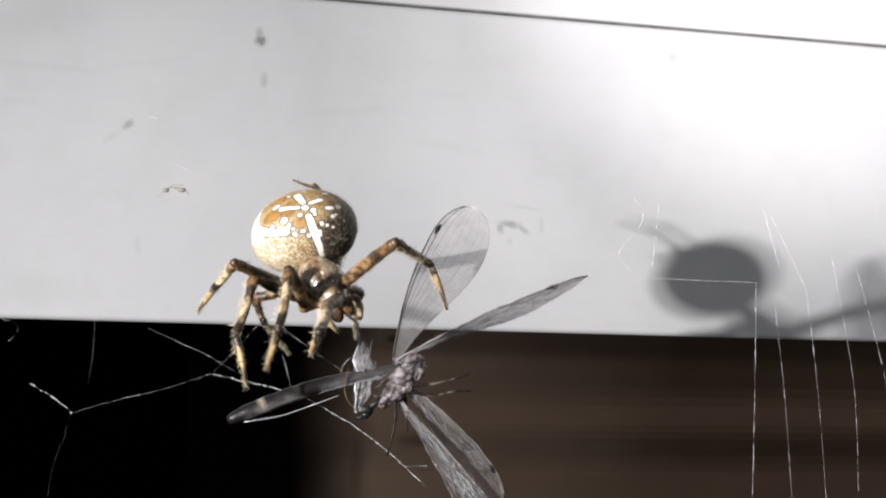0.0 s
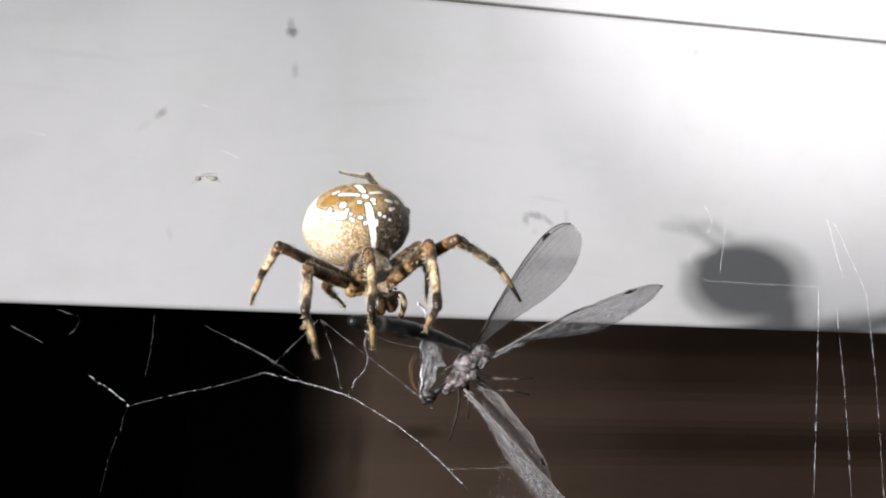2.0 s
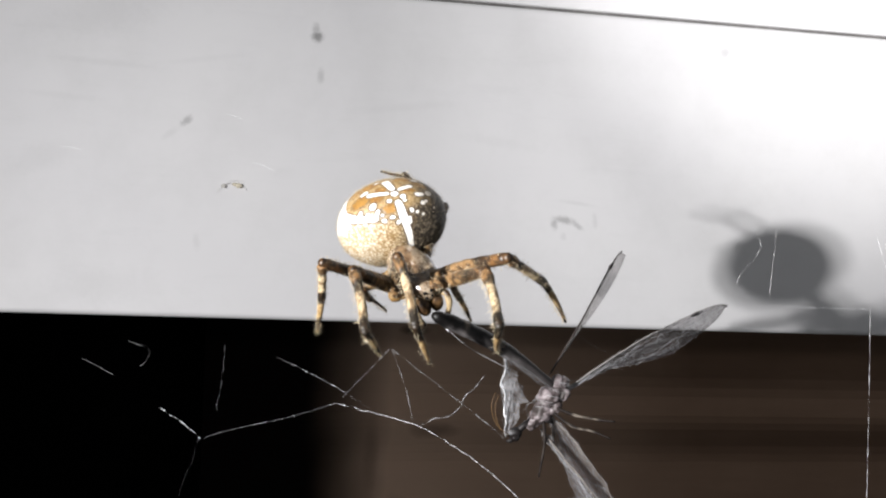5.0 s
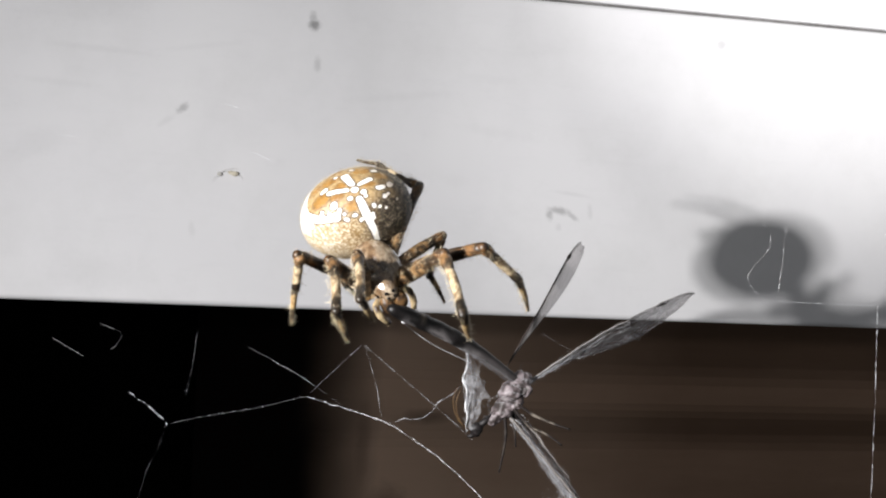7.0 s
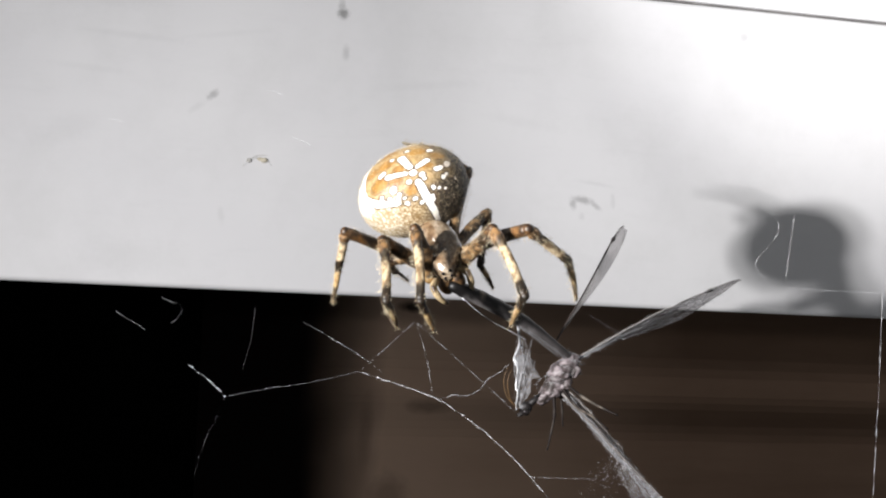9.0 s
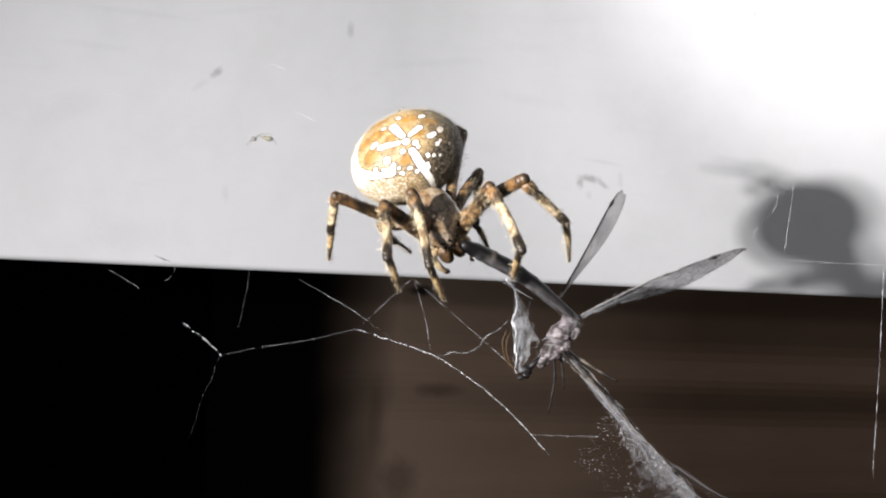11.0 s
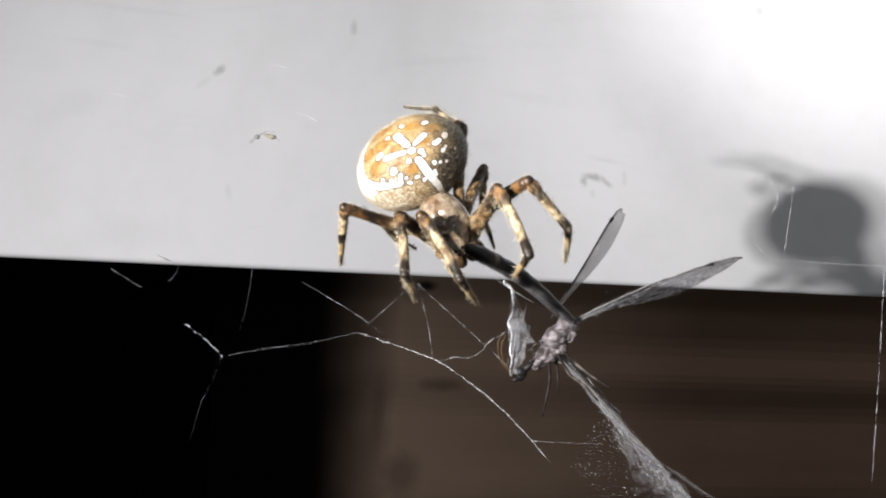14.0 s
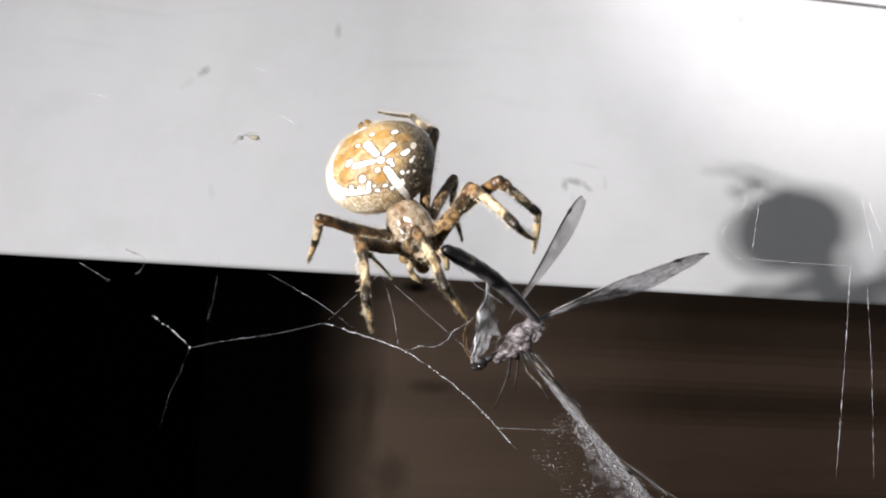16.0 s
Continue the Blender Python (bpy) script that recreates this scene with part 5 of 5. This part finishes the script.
def build_debris():
    """A dried midge stuck to the white board."""
    root = tagged(new("dead_midge"), "tiny dried straw-coloured midge stuck to the white board", "insect")
    root.location = (-13.4 * MM, -0.5 * MM, 26.2 * MM)
    bm = bmesh.new()
    ball(bm, (1.0, 0, 0.1), (0.75, 0.45, 0.5), 14, 10)
    ball(bm, (0.2, 0, 0.3), (0.55, 0.35, 0.35), 12, 8)
    part("body", bm, STRAW, root, "dry yellowish body")
    bm = bmesh.new()
    ball(bm, (-1.9, 0, -0.1), (0.5, 0.3, 0.45), 12, 8)
    part("head", bm, SCRAP, root, "grey shrivelled head")
    for pts in ([(-1.9, 0, 0), (-2.7, -0.2, -0.7), (-3.2, 0.3, -1.5)], [(-1.7, 0, 0.1), (-0.6, -0.5, 0.9), (0.6, -0.4, 1.0), (1.9, 0.3, 1.1)], [(1.2, 0, 0), (2.0, -0.3, -0.3), (2.6, 0.3, -0.9)],
                [(0.2, 0, 0.2), (-0.8, -0.3, 0.5), (-1.9, 0, 0.1)]):
        bm = bmesh.new()
        tube(bm, smooth_line(pts, 9), [0.036 - 0.002 * i for i in range(9)], 6)
        part("leg", bm, SCRAP, root)
    return root


def build_strands():
    """Loose ends of silk drifting before the board."""
    for x, y, z, dx, dz, r in ((-8.0, -60, 25.3, 2.9, -1.1, 0.04), (-11.9, -60, 31.6, 2.2, -0.5, 0.03), (-33.0, -60, 26.0, 2.6, -0.3, 0.025)):
        bm = bmesh.new()
        line = smooth_line([(0, 0, 0), (dx * 0.5, 0.2, dz * 0.5 + 0.12), (dx, 0, dz)], 12)
        tube(bm, line, [r * (0.35 + 0.65 * math.sin(math.pi * (i + 0.5) / 12)) for i in range(12)], 5)
        ob = tagged(part("silk_strand", bm, SILK), "short loose strand of white silk in the air", "silk", "loose strands of silk")
        ob.location = (x * MM, y * MM, z * MM)


setting()
web, swing_thread = build_web()
corner_web = build_corner_web()
lacewing, fly_abdomen, wing_up, wing_out, wing_low, wing_low_b, outer_legs = build_lacewing()
spider, spider_legs, spider_head = build_spider()
build_debris()
build_strands()


# ---- movement ----
SPIDER_ROWS = [
    (0, 10.62, -94.19, 11.88, 13.0, 43.0, 7.0),
    (0.5, 8.86, -95.75, 11.92, 13.0, 46.0, 7.5),
    (1, 8.53, -96.72, 12.00, 11.0, 49.0, 8.0),
    (1.5, 9.44, -96.93, 12.05, 8.0, 51.0, 2.0),
    (2, 8.78, -97.37, 11.16, 8.0, 51.0, 1.0),
    (2.5, 8.48, -97.47, 11.97, 8.0, 51.0, 0.0),
    (3, 7.16, -97.98, 12.28, 8.0, 51.0, 0.0),
    (3.5, 7.69, -97.77, 12.60, 8.0, 51.0, 0.0),
    (4, 7.58, -98.33, 12.71, 9.3, 50.0, 0.5),
    (4.5, 7.87, -98.37, 12.55, 10.7, 49.0, 1.0),
    (5, 7.90, -98.76, 13.08, 12.0, 48.0, 8.0),
    (7.5, 4.34, -100.49, 12.44, 17.0, 38.0, 11.8),
    (8, 4.48, -100.57, 11.98, 18.0, 36.7, 12.5),
    (8.5, 4.48, -101.45, 12.56, 19.0, 35.3, 13.2),
    (9, 4.75, -102.20, 13.05, 20.0, 34.0, 14.0),
    (9.5, 4.55, -102.36, 13.53, 21.0, 32.7, 14.1),
    (12, 4.29, -102.86, 12.97, 26.0, 26.3, 14.4),
    (12.5, 4.40, -102.81, 12.64, 27.0, 25.0, 14.5),
    (13, 4.61, -102.74, 12.98, 27.5, 25.2, 14.6),
    (13.5, 4.86, -102.68, 13.15, 28.0, 25.5, 14.6),
    (14, 4.90, -102.66, 13.29, 28.5, 25.8, 14.7),
    (14.5, 5.25, -102.55, 13.45, 29.0, 26.0, 14.8),
    (15, 5.06, -102.26, 13.70, 28.3, 24.0, 14.9),
    (15.5, 5.24, -101.84, 13.16, 27.7, 22.0, 14.9),
    (16, 5.03, -101.56, 13.01, 27.0, 20.0, 15.0),
]

WEB_ROWS = [
    (0, 2.18, 2.91, 4.71),
    (0.5, 0.55, 2.64, 6.42),
    (1, -0.01, 1.18, 4.36),
    (1.5, 0.59, 1.18, 2.96),
    (2, 0.53, 1.04, 3.07),
    (2.5, 1.67, 0.76, 2.57),
    (3, 1.84, 0.54, 3.31),
    (3.5, 1.75, 0.45, 2.13),
    (4, 1.84, 0.72, 2.64),
    (4.5, 2.50, 0.80, 3.09),
    (5, 3.10, 0.21, 2.83),
    (7.5, 0.00, 0.06, 0.05),
    (8, 0.04, -0.36, 0.38),
    (8.5, -0.17, -0.07, 0.02),
    (9, 0.00, 0.50, 0.00),
    (9.5, -0.34, 1.13, 0.27),
    (12, -0.36, 2.25, 0.66),
    (12.5, -0.54, 1.72, 0.29),
    (13, -0.29, 1.82, -0.26),
    (13.5, -0.34, 1.99, -0.28),
    (14, -0.42, 2.18, -0.23),
    (14.5, -0.28, 3.14, 0.30),
    (15, -0.35, 3.18, -0.25),
    (15.5, -0.38, 3.10, 0.45),
    (16, -0.54, 3.05, 1.06),
]

# seconds and turn of the crinkled thread
SWING_ROWS = [(0, 8), (1, 10), (1.5, 30), (2, 48), (3.5, 56), (4.5, 57), (5, 8), (7.5, 0), (16, 0)]

ANCHOR_ROWS = [
    (0, 58.47, 11.88),
    (1, 56.45, 10.07),
    (1.5, 58.90, 10.45),
    (3.5, 61.45, 8.14),
    (5, 60.22, 9.13),
    (8.5, 63.15, 9.03),
    (9, 57.88, 8.90),
    (12.5, 56.66, 9.20),
    (14.5, 56.24, 9.49),
    (15, 58.08, 9.99),
    (16, 56.82, 10.13),
]

LACEWING_ROWS = [
    (0, 19.49, -99.00, 0.79, 46.2),
    (0.5, 19.22, -99.00, 0.63, 43.0),
    (1, 19.76, -99.00, 0.40, 40.0),
    (1.5, 20.00, -99.00, 0.15, 38.0),
    (2, 19.53, -99.00, 0.10, 44.0),
    (2.5, 20.45, -99.00, -0.43, 50.0),
    (3, 21.67, -99.00, -1.50, 48.9),
    (3.5, 21.77, -99.00, -1.00, 48.4),
    (4, 21.41, -99.00, -0.74, 52.3),
    (4.5, 22.01, -99.00, -0.26, 52.7),
    (5, 23.10, -99.00, -1.21, 48.9),
    (7.5, 19.13, -99.00, -1.81, 48.3),
    (8, 19.08, -99.00, -2.18, 48.2),
    (8.5, 19.12, -99.00, -1.80, 48.1),
    (9, 19.48, -99.00, -1.52, 47.7),
    (9.5, 19.27, -99.00, -0.81, 48.0),
    (12, 18.89, -99.00, -0.24, 50.7),
    (12.5, 18.41, -99.00, -0.27, 51.3),
    (13, 18.30, -99.00, -0.16, 50.5),
    (13.5, 18.44, -99.00, -0.22, 49.2),
    (14, 18.31, -99.00, -0.20, 48.0),
    (14.5, 18.54, -99.00, 0.46, 47.0),
    (15, 18.35, -99.00, -0.17, 44.6),
    (15.5, 18.48, -99.00, 0.18, 41.6),
    (16, 18.33, -99.00, 0.32, 38.0),
]

# seconds, angle in the wing plane, root x and z, lean out of the plane, roll about the long axis
ABDOMEN_TURN = [(0, 151, 1.4, 0.5, -4, 0), (0.5, 141, 0.5, 0.6, -24, 0), (1, 138, 1.5, 2.2, -22, 0), (1.5, 133, 0.8, 1.6, -27, 0), (2, 122, 1.9, 0.4, -37, 0), (2.5, 109, 2.1, 0.2, -42, 0), (3.5, 109, 1.8, 0.5, -35, 0), (5, 103, 1.7, 0.0, -26, 0), (9, 105, 2.5, -0.0, -22, 0), (12.5, 102, 3.1, -0.0, -33, 0), (14.5, 104, 3.0, -0.2, -31, 0), (16, 111, 2.9, -0.0, -36, 0)]
UP_TURN = [(0, 24, 1.0, 1.7, 14, 0), (0.5, 24, 1.0, 2.5, 12, 0), (1, 28, 0.8, 2.8, 10, 2), (1.5, 29, 1.6, 1.7, 11, 8), (2, 11, 2.5, 0.6, 14, 28), (2.5, 0, 2.5, 0.2, 20, 50), (3.5, -5, 2.0, 0.7, 18, 66), (5, 6, 2.1, 1.3, 20, 65), (9, 7, 2.5, 2.5, 23, 62), (12, 4, 2.1, 2.2, 25, 60), (12.5, 0, 2.0, 2.2, 25, 60), (14.5, 6, 1.9, 1.6, 28, 60), (16, 20, 0.6, 2.0, 21, 62)]
OUT_TURN = [(0, -20, 0.7, 1.8, 0, 62), (0.5, -17, 1.1, 2.3, 0, 52), (1, -9, 1.6, -0.0, 0, 50), (1.5, -9, 1.8, -0.0, 0, 48), (2, -19, 2.0, -0.9, 5, 46), (2.5, -27, 1.8, -0.7, 10, 44), (3.5, -26, 0.9, 0.4, 0, 54), (4, -27, 0.8, 0.2, 3, 52), (5, -20.5, 1.2, -0.6, 7, 44), (9, -20, 1.6, 0.2, 2, 57), (12.5, -26.5, 1.5, 0.6, 2, 55), (14, -25, 1.7, 0.5, 4, 56), (14.5, -25.5, 1.7, 0.4, 5, 56), (15, -19.5, 1.8, 0.4, 4, 56), (15.5, -18.5, 1.9, 0.5, 4, 56), (16, -13.5, 1.8, 0.6, 3, 56)]
LOW_TURN = [(0, -95, -1.4, -1.2, 0, 4), (0.5, -91, -1.5, -1.1, 0, 30), (1, -87, -1.5, -1.0, 0, 62), (1.5, -87, -1.5, -1.0, 0, 58), (2, -90, -1.5, -1.0, 0, 52), (3.5, -94, -2.0, -1.0, 0, 60), (4, -96, -2.5, -1.1, 0, 62), (5, -98, -2.5, -1.2, 0, 63), (7.5, -95, -1.0, -0.9, 0, 76), (9, -91, -0.8, -0.9, 0, 79), (12.5, -94, -0.4, -0.5, 0, 79), (14.5, -90, -0.5, -0.8, 0, 79), (16, -83, -0.3, -0.4, 0, 79)]
# how far the torn wing stands off from the wrapped one: seconds, turn, sideways, roll
SPLAY = [(0, 5, 1.6, -2), (0.5, 0, 1.7, -10), (1, -4, 2.0, -18), (2, -4, 2.1, -14), (5, -4, 2.0, -16), (7.5, -3, 1.0, 4), (16, -3, 0.8, 4)]
# the two outer legs: seconds, fold away from the viewer, turn in the wing plane
LEG_FOLD = [(0, 0, 14), (1, 25, -12), (2, 0, 2), (3.5, 0, 0), (4.5, 36, -2), (5, 40, -8), (7.5, 44, -22), (9, 40, -28), (12.5, 36, -36), (16, 36, -38)]


HEAD_TURN = [(0, 18, -10), (1, 14, -12), (2, 16, -16), (3.5, 18, -18), (4.5, 12, -18), (5, 13, -14), (8, 2, -6), (9, 0, 0), (16, 0, 0)]


def spider_pose(x, y, z, a, b, c):
    a, b = radians(a), radians(b)
    down, near = Vector((math.sin(a), 0, -math.cos(a))), Vector((0, -1, 0))
    fwd = down * math.cos(b) + near * math.sin(b)
    back = near * math.cos(b) - down * math.sin(b)
    side = fwd.cross(back)
    m = Matrix((side, fwd, back)).transposed().to_4x4() @ pose(0, 0, 0, 0, c, 0)
    m.translation = Vector((x, y, z)) * MM
    return m


def wing_pose(angle, x, z, lean, roll, shift=0.0):
    return Matrix.Translation((x * MM, shift * MM, z * MM)) @ pose(0, 0, 0, 0, -angle, 0) @ pose(0, 0, 0, 0, 0, lean) @ pose(0, 0, 0, roll, 0, 0)


def motions():
    walk(spider, [(t, spider_pose(*row)) for t, *row in SPIDER_ROWS])
    walk(spider_head, [(t, pose(0, 0, 0, pitch, 0, yaw)) for t, yaw, pitch in HEAD_TURN])
    for key, segs in spider_legs.items():
        hip = hip_of(key)
        starts = {i: [] for i in range(3)}
        turns = {}
        for t, knee, ankle, tip in LEG_ROWS[key]:
            joints = [Vector((0, 0, 0))] + [Vector(j) - hip for j in (knee, ankle, tip)]
            for i in range(3):
                d = (joints[i + 1] - joints[i]).normalized()
                if i in turns:
                    old_d, old_q = turns[i]
                    q = old_d.rotation_difference(d) @ old_q
                else:
                    q = d.to_track_quat("Z", "Y")
                turns[i] = (d, q)
                starts[i].append((t, Matrix.Translation(joints[i] * MM) @ q.to_matrix().to_4x4()))
        for i in range(3):
            walk(segs[i], starts[i])
    walk(web, [(t, pose((WEB_PIVOT[0] + dx) * MM, WEB_Y * MM, (WEB_PIVOT[1] + dz) * MM, 0, -a, 0)) for t, dx, dz, a in WEB_ROWS])
    walk(swing_thread, [(t, pose((SWING_FOOT[0] - WEB_PIVOT[0]) * MM, 0, (SWING_FOOT[1] - WEB_PIVOT[1]) * MM, 0, -a, 0)) for t, a in SWING_ROWS])
    walk(corner_web, [(t, pose(x * MM, WEB_Y * MM, z * MM)) for t, x, z in ANCHOR_ROWS])
    walk(lacewing, [(t, pose(x * MM, y * MM, z * MM, 0, -a, 0)) for t, x, y, z, a in LACEWING_ROWS])
    walk(fly_abdomen, [(t, wing_pose(*row)) for t, *row in ABDOMEN_TURN])
    walk(wing_up, [(t, wing_pose(*row, shift=0.4)) for t, *row in UP_TURN])
    walk(wing_out, [(t, wing_pose(*row, shift=0.5)) for t, *row in OUT_TURN])
    walk(wing_low, [(t, wing_pose(*row, shift=-0.5)) for t, *row in LOW_TURN])
    splay = [np.interp([row[0] for row in LOW_TURN], [r[0] for r in SPLAY], [r[k] for r in SPLAY]) for k in (1, 2, 3)]
    walk(wing_low_b, [(t, wing_pose(a + da, x + dx, z + 0.3, lean, roll + dr, shift=0.6)) for (t, a, x, z, lean, roll), da, dx, dr in zip(LOW_TURN, *splay)])
    root = Matrix.Translation((0.0, -0.8 * MM, -0.8 * MM))
    for leg in outer_legs:
        walk(leg, [(t, root @ pose(0, 0, 0, 0, -turn, 0) @ Matrix.Rotation(radians(fold), 4, Vector((-0.75, 0, -0.66))) @ root.inverted()) for t, fold, turn in LEG_FOLD])


motions()
